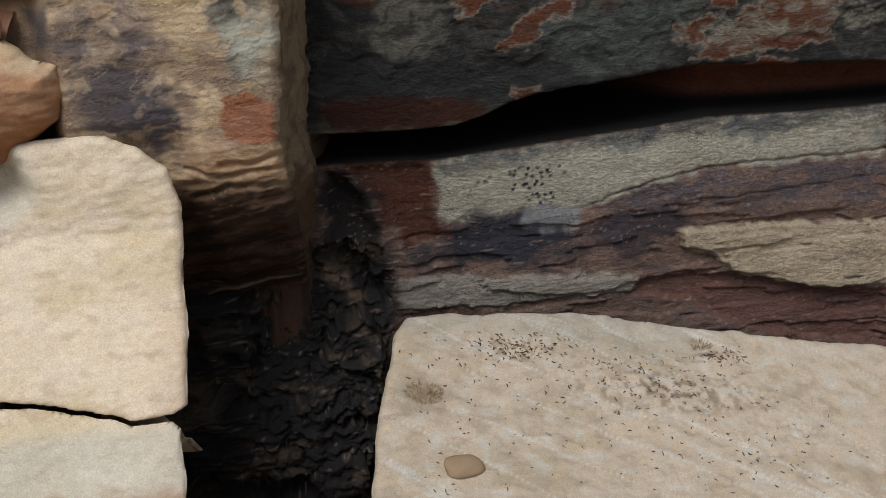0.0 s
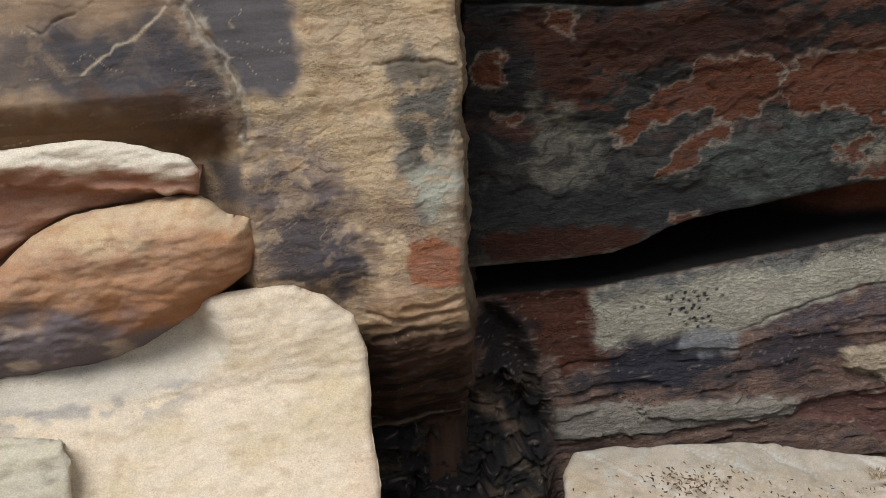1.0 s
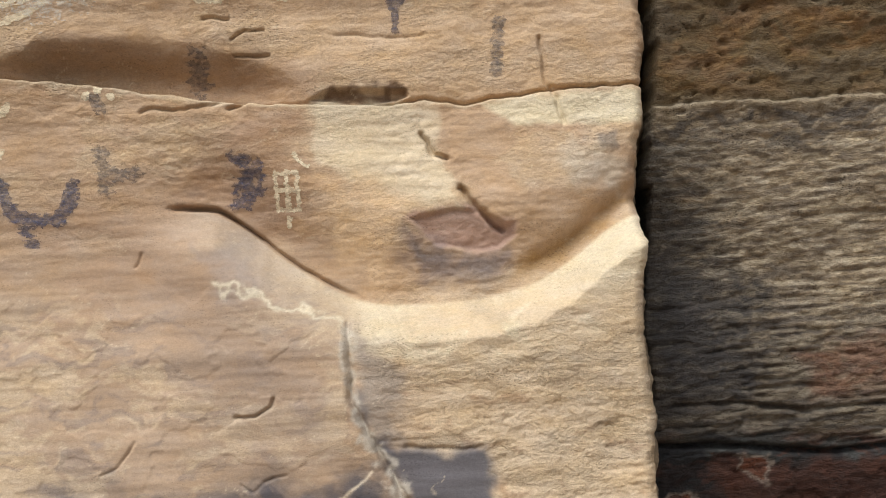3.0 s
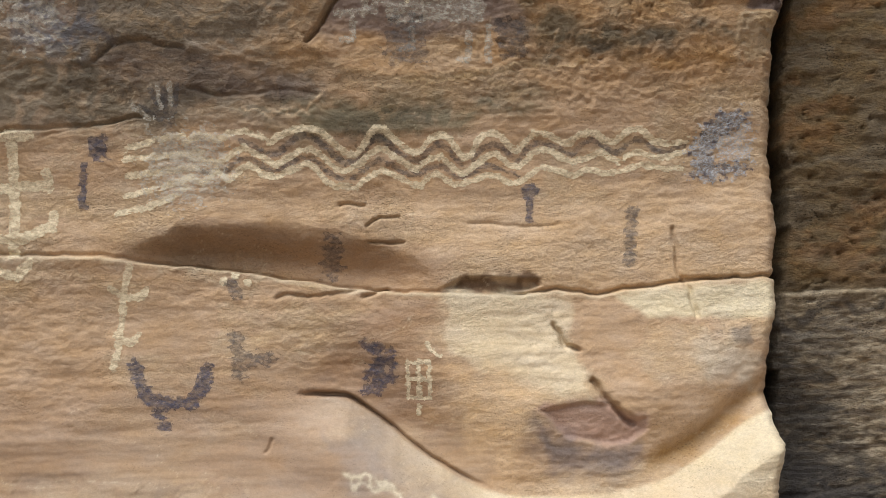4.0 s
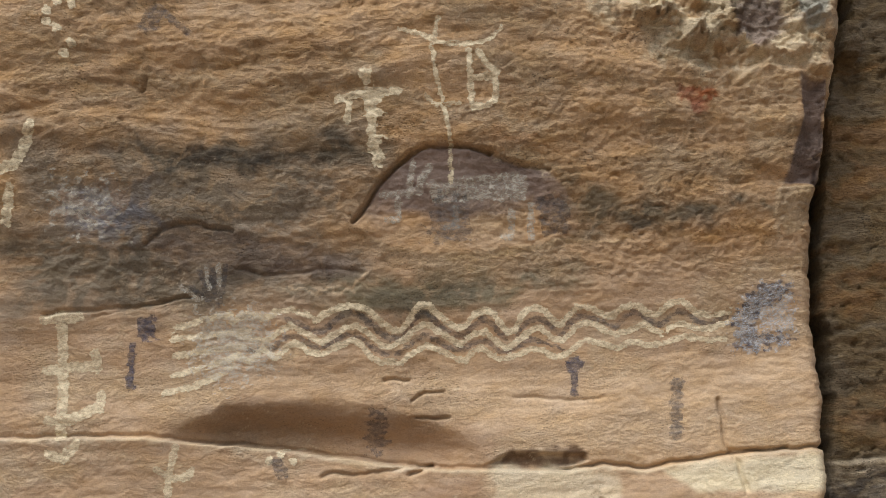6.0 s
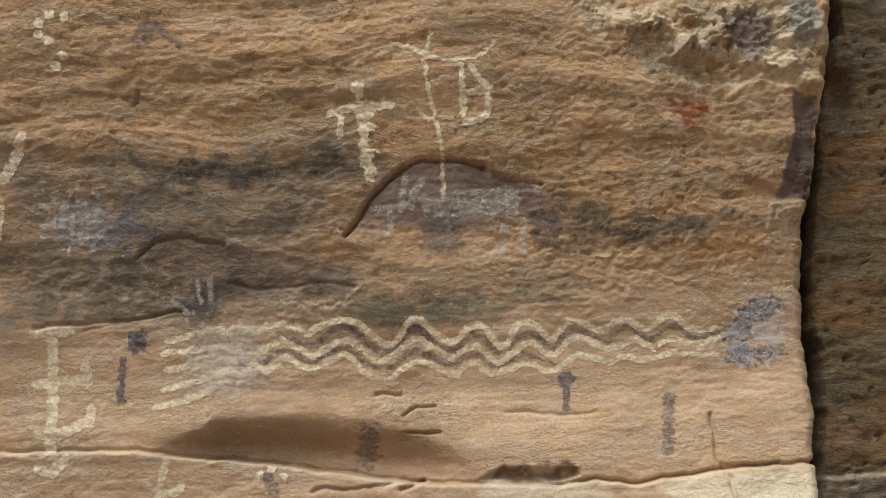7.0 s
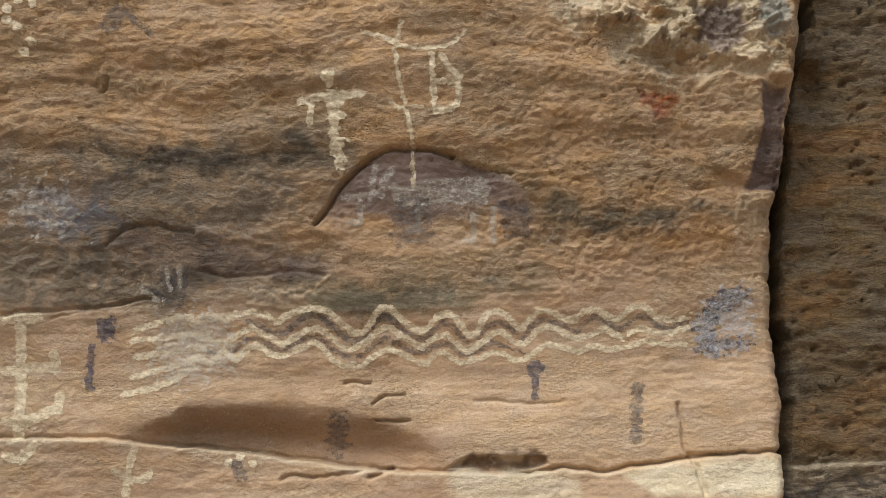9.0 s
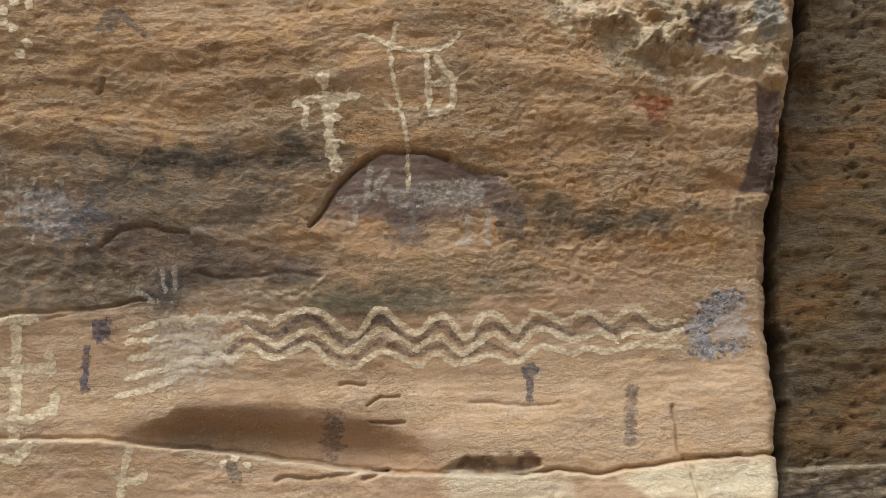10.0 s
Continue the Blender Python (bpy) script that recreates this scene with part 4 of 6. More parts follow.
def wall_tint(x, z):
    wx, wz = x + fbm(x / 0.12, z / 0.12, 3, 84) * 0.05, z + fbm(x / 0.12, z / 0.12, 3, 85) * 0.03
    n1, n2, n3 = fbm(wx / 0.3, wz / 0.1, 5, 81, 0.6), fbm(wx / 0.14, wz / 0.03, 5, 82, 0.6), fbm(wx / 0.05, wz / 0.022, 5, 83, 0.65)
    fine = fbm(x / 0.13, (z - 0.03 * x) / 0.014, 4, 86, 0.7)
    col = np.broadcast_to(hue(118, 92, 60), x.shape + (3,)).copy()
    col = blend(col, sstep(2.25, 2.35, z) * sstep(0.0, 0.5, n1) * 0.6, hue(120, 100, 76))
    col = blend(col, sstep(2.25, 2.35, z) * sstep(0.1, 0.5, -n1) * 0.5, hue(150, 104, 62))
    col = blend(col, sstep(2.3, 2.2, z), hue(164, 136, 102))
    col = blend(col, sstep(2.3, 2.2, z) * sstep(0.0, 0.5, fine) * 0.6, hue(222, 192, 152))
    col = blend(col, sstep(2.3, 2.2, z) * sstep(0.0, 0.6, -fine) * 0.6, hue(128, 108, 88))
    col = blend(col, sstep(2.27, 2.24, z) * sstep(2.1, 2.2, z) * sstep(-0.2, 0.4, n2) * 0.7, hue(84, 74, 66))
    # darkens towards the cliff corner: the corner's shade is in the tint
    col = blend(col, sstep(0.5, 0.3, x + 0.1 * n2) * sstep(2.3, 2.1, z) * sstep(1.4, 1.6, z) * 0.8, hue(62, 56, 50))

    # tints one outline, be it stained stone or shade laid in colour
    def stain_shade(outline, tint, amount, soft=0.02, ragged=0.03, grain=0.06, seed=90, broken=0.0):
        nonlocal col
        m = patch(x, z, outline, soft, ragged, grain, seed)
        if broken:
            m = m * (1 - min(broken, 0.9) * sstep(0.15, -0.45, n3 * 0.5 + n2 * 0.7))
        col = blend(col, m * amount, tint)

    col = blend(col, sstep(1.85, 1.6, z + 0.06 * n1) * 0.8, hue(106, 88, 68))
    col = blend(col, sstep(1.9, 1.7, z) * sstep(-0.1, 0.5, -fine) * 0.6, hue(84, 72, 62))
    col = blend(col, sstep(1.9, 1.7, z) * sstep(0.1, 0.6, fine) * 0.5, hue(150, 130, 104))
    # slate patch beside the corner, darkened further for the shade
    stain_shade([(0.272, 1.933), (0.485, 1.894), (0.564, 1.836), (0.531, 1.718), (0.471, 1.588), (0.255, 1.575)], hue(58, 52, 48), 0.9, 0.05, 0.05, 0.08, 99, 0.5)
    stain_shade([(0.611, 1.707), (0.748, 1.731), (1.021, 1.734), (1.018, 1.566), (0.812, 1.593), (0.648, 1.583)], hue(136, 92, 66), 0.75, 0.03, 0.03, 0.08, 98, 0.5)
    stain_shade([(0.88, 1.629), (0.936, 1.645), (1.018, 1.64), (1.019, 1.552), (0.922, 1.565)], hue(130, 124, 112), 0.8, 0.01, 0.02, 0.05, 97)
    # second, wider fall-off of painted shade towards the corner
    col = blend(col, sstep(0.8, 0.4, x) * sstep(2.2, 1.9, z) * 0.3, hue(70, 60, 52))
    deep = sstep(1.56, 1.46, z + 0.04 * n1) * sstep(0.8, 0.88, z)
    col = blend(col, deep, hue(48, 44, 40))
    col = blend(col, deep * sstep(-0.4, 0.6, n2 + n3 * 0.4) * 0.55, hue(90, 84, 74))
    col = blend(col, deep * sstep(0.05, 0.35, n1 + 0.3 * n2) * sstep(1.05, 1.2, z) * 0.85, hue(96, 58, 42))
    col = blend(col, deep * sstep(0.75, 1.1, x) * sstep(0.0, 0.5, n2 + 0.2) * sstep(1.1, 1.25, z) * 0.7, hue(112, 72, 54))
    # near-black strip by the corner, shade included in its colour
    stain_shade([(0.26, 1.493), (0.39, 1.487), (0.411, 1.313), (0.453, 1.244), (0.318, 1.197), (0.309, 1.064), (0.253, 1.068)], hue(40, 36, 34), 0.9, 0.02, 0.03, 0.06, 96, 0.3)
    stain_shade([(0.403, 1.448), (0.61, 1.438), (0.819, 1.438), (1.026, 1.461), (1.035, 1.347), (0.867, 1.323), (0.684, 1.315), (0.545, 1.245), (0.446, 1.274)], hue(78, 44, 30), 0.95, 0.015, 0.03, 0.08, 95, 0.35)
    stain_shade([(0.888, 1.443), (1.028, 1.44), (1.032, 1.383), (0.919, 1.391)], hue(48, 40, 36), 0.85, 0.015, 0.03)
    stain_shade([(0.436, 1.25), (0.549, 1.196), (0.632, 1.116), (0.596, 1.032), (0.475, 1.002), (0.407, 1.083)], hue(130, 118, 98), 0.7, 0.03, 0.04, 0.05, 94, 0.7)
    stain_shade([(0.858, 1.106), (1.092, 1.139), (1.312, 1.116), (1.237, 0.973), (1.033, 0.918), (0.872, 0.969)], hue(98, 98, 86), 0.7, 0.04, 0.04, 0.06, 93, 0.5)
    stain_shade([(0.27, 1.026), (0.565, 1.013), (0.951, 0.968), (1.019, 0.888), (0.78, 0.878), (0.486, 0.915), (0.261, 0.936)], hue(56, 54, 52), 0.8, 0.02, 0.03, 0.06, 92, 0.7)
    stain_shade([(0.344, 1.391), (0.613, 1.4), (1.149, 1.391), (1.163, 1.287), (0.76, 1.346), (0.472, 1.331)], hue(64, 38, 28), 0.85, 0.03, 0.04, 0.1, 91, 0.6)
    reds = [
        [(0.633, 1.127), (0.689, 1.174), (0.743, 1.219), (0.773, 1.251), (0.832, 1.255), (0.875, 1.311), (1.056, 1.301), (1.098, 1.247), (1.085, 1.201), (1.015, 1.155), (0.93, 1.148), (0.893, 1.201), (0.817, 1.168), (0.74, 1.159), (0.7, 1.116)],
        [(0.756, 1.032), (0.78, 1.071), (0.843, 1.107), (0.891, 1.143), (0.955, 1.127), (0.938, 1.097), (0.86, 1.082), (0.84, 1.026), (0.794, 1.021)],
        [(1.092, 1.224), (1.14, 1.293), (1.491, 1.288), (1.659, 1.243), (1.503, 1.2), (1.409, 1.151), (1.376, 1.087), (1.328, 1.107), (1.3, 1.15), (1.21, 1.159), (1.158, 1.144), (1.112, 1.178)],
        [(1.236, 1.05), (1.331, 1.073), (1.344, 1.007), (1.27, 0.997)],
        [(1.291, 0.959), (1.363, 1.021), (1.473, 1.107), (1.57, 1.171), (1.682, 1.197), (1.697, 0.983), (1.482, 0.973), (1.353, 0.956)],
        [(1.333, 0.862), (1.465, 0.895), (1.47, 0.946), (1.572, 0.937), (1.719, 0.876), (1.742, 0.745), (1.375, 0.791)],
        [(0.34, 1.211), (0.391, 1.224), (0.41, 1.197), (0.359, 1.188)],
        [(0.3, 1.332), (0.349, 1.341), (0.354, 1.3), (0.304, 1.298)],
        [(0.787, 0.909), (0.858, 0.908), (0.899, 0.879), (0.812, 0.874)],
        [(0.286, 1.365), (0.359, 1.362), (0.345, 1.288), (0.292, 1.295)],
        [(0.479, 1.464), (0.544, 1.457), (0.531, 1.404), (0.493, 1.421)],
    ]
    for k, outline in enumerate(reds):
        m = depth_in(x + fbm(x / 0.05, z / 0.04, 3, 92 + k) * 0.025, z + fbm(x / 0.05, z / 0.04, 3, 99 + k) * 0.015, outline)
        col = blend(col, np.exp(-((m + 0.002) / 0.005) ** 2) * 0.6, hue(176, 148, 122))
        col = blend(col, sstep(-0.001, 0.003, m) * (0.95 - 0.4 * sstep(0.05, 0.6, n3 * 0.6 + n2 * 0.6)), hue(110, 62, 40))
    stain_shade([(1.249, 1.028), (1.408, 1.079), (1.656, 1.095), (1.856, 1.084), (1.864, 1.022), (1.581, 1.008), (1.388, 0.973)], hue(160, 146, 122), 0.7, 0.03, 0.04, 0.06, 107, 0.9)
    stain_shade([(0.266, 0.904), (0.401, 0.914), (0.597, 0.906), (0.721, 0.877), (0.707, 0.838), (0.566, 0.817), (0.32, 0.821)], hue(70, 38, 26), 0.95, 0.01, 0.015)
    low, top = along(x, GAP_LOW), along(x, GAP_TOP)
    col = blend(col, sstep(top + 0.004, top - 0.004, z) * sstep(low - 0.01, low + 0.03, z) * sstep(1.1, 1.35, x + 0.2 * n1), hue(84, 48, 34))
    # below the gap
    base = sstep(low + 0.012, low - 0.004, z)
    col = blend(col, base, hue(134, 102, 84))
    col = blend(col, base * sstep(0.0, 0.5, n2) * 0.6, hue(86, 72, 68))
    stain_shade([(0.576, 0.719), (0.952, 0.744), (1.37, 0.778), (1.932, 0.778), (1.948, 0.624), (1.375, 0.629), (1.168, 0.588), (0.965, 0.539), (0.781, 0.539), (0.65, 0.535), (0.578, 0.559)], hue(190, 174, 146), 0.95, 0.012, 0.015, 0.06, 108)
    col = blend(col, patch(x, z, [(0.576, 0.719), (0.952, 0.744), (1.37, 0.778), (1.932, 0.778), (1.948, 0.624), (1.375, 0.629), (1.168, 0.588), (0.965, 0.539), (0.781, 0.539), (0.65, 0.535), (0.578, 0.559)]) * sstep(0.1, 0.5, n1) * sstep(0.62, 0.7, z) * 0.6, hue(112, 110, 106))
    # band greyed towards the gap: shade in the tint along with staining
    col = blend(col, patch(x, z, [(0.576, 0.719), (0.952, 0.744), (1.37, 0.778), (1.932, 0.778), (1.948, 0.624), (1.375, 0.629), (1.168, 0.588), (0.965, 0.539), (0.781, 0.539), (0.65, 0.535), (0.578, 0.559)]) * sstep(0.075, 0.0, low - z + 0.03 * n2) * 0.75, hue(74, 74, 76))
    stain_shade([(0.501, 0.466), (0.704, 0.571), (0.866, 0.531), (0.997, 0.462), (0.995, 0.393), (0.776, 0.391), (0.53, 0.42)], hue(64, 58, 58), 0.85, 0.02, 0.03, 0.06, 120, 0.4)
    stain_shade([(0.242, 0.438), (0.308, 0.462), (0.449, 0.424), (0.41, 0.344), (0.259, 0.299)], hue(124, 94, 74), 0.8, 0.02, 0.03)
    stain_shade([(0.999, 0.544), (1.288, 0.62), (1.948, 0.615), (1.961, 0.491), (1.467, 0.536), (1.291, 0.517), (1.085, 0.433)], hue(100, 86, 84), 0.85, 0.03, 0.03, 0.08, 109, 1.3)
    stain_shade([(0.583, 0.5), (0.749, 0.551), (0.881, 0.552), (0.965, 0.462), (0.829, 0.415), (0.646, 0.429)], hue(58, 54, 58), 0.95, 0.02, 0.03, 0.06, 110)
    stain_shade([(0.815, 0.558), (0.982, 0.563), (0.999, 0.502), (0.948, 0.481), (0.814, 0.511)], hue(150, 142, 134), 0.8, 0.015, 0.02)
    stain_shade([(1.04, 0.52), (1.3, 0.53), (1.33, 0.46), (1.15, 0.4), (1.03, 0.43)], hue(66, 56, 58), 0.85, 0.03, 0.04, 0.06, 111)
    stain_shade(FLAKE, hue(204, 174, 138), 0.95, 0.005, 0.01, 0.05, 112)
    stain_shade(BENCH, hue(168, 150, 128), 0.9, 0.008, 0.012, 0.05, 113)
    stain_shade(MAROON, hue(124, 84, 70), 0.95, 0.006, 0.01, 0.05, 114)
    stain_shade(RED_SKIN, hue(96, 54, 38), 0.95, 0.012, 0.02, 0.05, 115)
    # gully's darkness is shade laid into the tint
    stain_shade(GULLY, hue(36, 33, 34), 0.9, 0.03, 0.03, 0.06, 116)
    spots = sstep(0.3, 0.22, cells(x / 0.022, z / 0.018, 117)[0]) * sstep(0.0, 0.35, fbm(x / 0.1, z / 0.07, 2, 118) + 0.1)
    col = blend(col, spots * patch(x, z, [(0.62, 0.54), (0.95, 0.57), (0.98, 0.66), (0.86, 0.7), (0.66, 0.64)]), hue(44, 42, 42))
    # crumbled corner darkened in colour to stand for the missing light
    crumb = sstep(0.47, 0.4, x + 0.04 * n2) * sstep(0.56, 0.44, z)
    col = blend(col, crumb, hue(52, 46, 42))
    col = blend(col, crumb * sstep(0.15, 0.5, n1 + 0.4 * n3) * 0.7, hue(104, 84, 64))
    stain_shade([(0.237, 0.451), (0.29, 0.428), (0.363, 0.335), (0.346, 0.319), (0.256, 0.398)], hue(150, 118, 92), 0.8, 0.02, 0.02)
    ledges = np.abs(fbm(x / 0.35, z / 0.045, 3, 119))
    col = blend(col, base * sstep(0.03, 0.0, ledges) * 0.5, hue(182, 152, 128))
    col = blend(col, np.exp(-((z - 2.268 + fbm(x / 0.06, z / 0.05, 3, 76) * 0.007) / 0.006) ** 2) * 0.7, hue(186, 158, 122))
    # crevice tinted near black, standing for the shade under the overhang
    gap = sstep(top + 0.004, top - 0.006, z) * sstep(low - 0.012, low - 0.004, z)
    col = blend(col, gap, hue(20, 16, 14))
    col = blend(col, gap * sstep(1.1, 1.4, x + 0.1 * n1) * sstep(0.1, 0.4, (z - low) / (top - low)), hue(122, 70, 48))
    return col


def recessed_wall():
    zs = steps((-0.4, -0.1, 0.01), (-0.1, 3.3, 0.0045), (3.3, 3.6, 0.03), (3.6, 7.5, 0.3))
    xs = steps((-0.6, 0.0, 0.03), (0.0, 2.1, 0.005), (2.1, 2.4, 0.03), (2.4, 6.0, 0.3))
    x, z = np.meshgrid(xs, zs)
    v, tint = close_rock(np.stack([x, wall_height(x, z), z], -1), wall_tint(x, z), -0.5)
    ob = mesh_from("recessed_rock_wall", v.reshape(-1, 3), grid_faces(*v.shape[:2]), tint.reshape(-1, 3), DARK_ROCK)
    tagged(ob, "dark varnished sandstone wall with a deep black crevice and red flaking", "cliff", kind="structure")


recessed_wall()

# ---- ground ----
def ground():
    c = np.concatenate([-np.geomspace(300, 1.5, 40), np.linspace(-1.4, 1.4, 29), np.geomspace(1.5, 300, 40)])
    x, y = np.meshgrid(c, c)
    z = -0.24 + fbm(x / 1.5, y / 1.5, 4, 120) * 0.05
    n = fbm(x / 2, y / 2, 3, 121)
    col = blend(np.broadcast_to(hue(176, 138, 102), x.shape + (3,)).copy(), sstep(-0.3, 0.5, n), hue(150, 112, 80))
    ob = mesh_from("ground", np.stack([x, y, z], -1).reshape(-1, 3), grid_faces(*x.shape), col.reshape(-1, 3), CLIFF)
    tagged(ob, "bare reddish sandy ground at the cliff's foot", "ground", kind="structure")


ground()

# ---- boulders ----
SCOOP = [(-1.3, 0.74), (-0.626, 0.75), (-0.514, 0.746), (-0.422, 0.765), (-0.345, 0.8), (-0.33, 0.84), (-0.345, 0.9), (-0.38, 0.98), (-1.3, 0.98)]


def cream_back(u, v, h):
    return np.stack([u, np.minimum(2.04 - 0.66 * (0.84 - v), 1.975 + 0.12 * (v - 0.75)) - h, v], 1)


def cream_lift(u, v):
    scoop = depth_in(u, v, SCOOP)
    return fbm(u / 0.3, v / 0.25, 3, 130) * 0.012 + fbm(u / 0.05, v / 0.02, 3, 131) * 0.0025 - 0.085 * sstep(-0.005, 0.075, scoop) + fbm(u / 0.02, v / 0.012, 3, 134) * 0.0012 * sstep(-0.3, -0.1, u)


def cream_tint(u, v):
    n1, n2 = fbm(u / 0.25, v / 0.12, 4, 132), fbm(u / 0.06, v / 0.025, 4, 133)
    scoop = depth_in(u, v, SCOOP)
    col = np.broadcast_to(hue(238, 206, 168), u.shape + (3,)).copy()
    col = blend(col, sstep(-0.1, 0.6, n1) * 0.5, hue(218, 186, 138))
    col = blend(col, sstep(-0.2, -0.07, u + 0.05 * n2) * sstep(0.75, 0.5, v) * 0.45, hue(214, 172, 138))
    col = blend(col, sstep(0.3, 0.7, n2) * 0.4, hue(196, 160, 120))
    # scoop greyed inside: the hollow's shade is painted on
    col = blend(col, sstep(-0.02, 0.02, depth_in(u, v, SCOOP)) * 0.6, hue(196, 180, 158))
    smear = sstep(-0.07, -0.005, scoop) * sstep(0.02, -0.005, scoop) * sstep(-0.2, 0.4, n1 + n2 + 0.2)
    col = blend(col, smear * 0.6 * sstep(-0.36, -0.45, u), hue(150, 142, 136))
    col = blend(col, sstep(0.42, 0.38, v) * 0.5, hue(198, 186, 164))
    return blend(col, sstep(0.31, 0.28, v + 0.02 * n2) * 0.7, hue(176, 132, 96))


upper = [(-1.2, 0.5), (-1.2, 0.9), (-0.7, 0.92), (-0.45, 0.93), *[(-0.399, 0.891), (-0.326, 0.942), (-0.192, 0.943), (-0.129, 0.909), (-0.072, 0.864), (-0.057, 0.791), (-0.058, 0.639), (-0.054, 0.538), (-0.075, 0.405)][1:-1], (-0.072, 0.42), (-0.1, 0.407), (-0.179, 0.404), (-0.265, 0.43), (-0.36, 0.449), (-0.424, 0.463)]
tagged(boulder("boulder", upper, cream_lift, cream_tint, cream_back, SMOOTH, 0.0045, 0.5, 0.022, 0.005), "smooth cream sandstone boulder leaning against the cliff", "boulder")
lower = [(-1.2, -0.35), (-1.2, 0.49), (-0.424, 0.455), (-0.36, 0.445), (-0.265, 0.426), (-0.179, 0.4), (-0.1, 0.398), (-0.084, 0.385), (-0.08, 0.34), (-0.08, 0.28), (-0.07, 0.1), (-0.07, -0.35)]
tagged(boulder("rock_block", lower, cream_lift, cream_tint, cream_back, SMOOTH, 0.005, 0.5, 0.01, 0.005), "pale grey-cream sandstone block under the cream boulder", "boulder")


def orange_back(u, v, h):
    return np.stack([u, 2.075 - h, v], 1)


orange = [(-1.2, 0.8), (-1.2, 0.98), (-0.9, 1.0), (-0.78, 1.03), (-0.715, 1.085), (-0.63, 1.12), (-0.53, 1.132), (-0.45, 1.136), (-0.365, 1.13), (-0.31, 1.09), (-0.267, 1.076), (-0.259, 1.02), (-0.28, 0.966), (-0.356, 0.914), (-0.42, 0.873), (-0.532, 0.813), (-0.64, 0.778), (-0.764, 0.775), (-0.95, 0.76)]


def orange_place(u, v, h):
    return np.stack([-0.1 + (u + 0.1) * 0.965, 2.005 - h, 1.42 + (v - 1.42) * 0.965], 1)


def orange_lift(u, v):
    return 0.06 - 0.3 * np.clip(0.98 - v, 0, 0.3) + fbm(u / 0.2, v / 0.12, 3, 140) * 0.018 + fbm(u / 0.05, v / 0.016, 4, 141, 0.6) * 0.004


def orange_tint(u, v):
    n1, n2 = fbm(u / 0.15, v / 0.08, 4, 142), fbm(u / 0.05, v / 0.03, 4, 143)
    col = np.broadcast_to(hue(188, 138, 100), u.shape + (3,)).copy()
    # pale crown holds the light from above; foot's rust deepened for shade
    col = blend(col, sstep(1.04, 1.1, v + 0.04 * n1) * 0.8, hue(226, 188, 142))
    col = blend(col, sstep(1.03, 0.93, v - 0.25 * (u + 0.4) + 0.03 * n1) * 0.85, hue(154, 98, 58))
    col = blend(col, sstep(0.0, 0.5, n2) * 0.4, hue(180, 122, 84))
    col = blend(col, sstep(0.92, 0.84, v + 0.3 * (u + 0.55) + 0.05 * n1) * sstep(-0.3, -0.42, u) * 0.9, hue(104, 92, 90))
    return blend(col, sstep(-0.5, -0.6, u) * sstep(0.95, 0.85, v) * sstep(0, 0.5, n1) * 0.6, hue(214, 180, 146))


tagged(boulder("boulder", orange, orange_lift, orange_tint, orange_place, SMOOTH, 0.0045, 0.3, 0.075, 0.004), "rounded orange sandstone boulder with a grey underside", "boulder")

ledge = [(-1.2, 1.05), (-1.2, 1.29), (-0.886, 1.285), (-0.724, 1.277), (-0.56, 1.278), (-0.448, 1.257), (-0.36, 1.222), (-0.346, 1.197), (-0.361, 1.137), (-0.429, 1.143), (-0.529, 1.142), (-0.63, 1.13), (-0.71, 1.09), (-0.78, 1.045), (-0.9, 1.02)]


def ledge_lift(u, v):
    crest = along(u, [(-1.2, 1.28), (-0.72, 1.262), (-0.5, 1.24), (-0.35, 1.21)])
    return 0.02 + 0.045 * sstep(0.09, 0.01, crest - v) + 0.03 * sstep(0.075, 0.06, crest - v + 0.02 * fbm(u / 0.08, v * 0, 3, 152)) + 0.02 * np.exp(-((crest - v - 0.065) / 0.012) ** 2) * sstep(-0.62, -0.5, u) + fbm(u / 0.12, v / 0.03, 4, 150) * 0.008


def ledge_tint(u, v):
    crest = along(u, [(-1.2, 1.28), (-0.72, 1.262), (-0.5, 1.24), (-0.35, 1.21)])
    n = fbm(u / 0.1, v / 0.03, 4, 151)
    col = np.broadcast_to(hue(164, 112, 84), u.shape + (3,)).copy()
    col = blend(col, sstep(0.0, 0.5, n) * 0.5, hue(194, 150, 118))
    return blend(col, sstep(0.035, 0.01, crest - v + 0.02 * n), hue(242, 216, 182))


tagged(boulder("rock_ledge", ledge, ledge_lift, ledge_tint, orange_back, SMOOTH, 0.004, 0.3, 0.02, 0.004), "layered red-brown rock ledge with a pale cream top", "rock")

chunk = [(-1.1, 0.55), (-1.1, 0.74), (-0.8, 0.74), (-0.66, 0.715), (-0.645, 0.68), (-0.655, 0.55)]


def chunk_back(u, v, h):
    return np.stack([u, 1.87 - 0.2 * (0.7 - v) - h, v], 1)


def chunk_tint(u, v):
    n = fbm(u / 0.1, v / 0.05, 4, 160)
    col = np.broadcast_to(hue(216, 194, 160), u.shape + (3,)).copy()
    return blend(col, sstep(0.0, 0.5, n) * sstep(-0.75, -0.65, u) * 0.7, hue(110, 100, 88))


tagged(boulder("rock_chunk", chunk, lambda u, v: 0.02 * sstep(0.71, 0.7, v) + fbm(u / 0.1, v / 0.05, 3, 161) * 0.008, chunk_tint, chunk_back, SMOOTH, 0.006, 0.25, 0.012, 0.004), "small angular cream rock with a dark stained side", "rock")

# ---- the flat slab ----
def slab_up(u, v, h):
    return np.stack([u, v, 0.25 + 0.53 * (v - 2.05) - 0.175 * (u - 0.46) + h], 1)


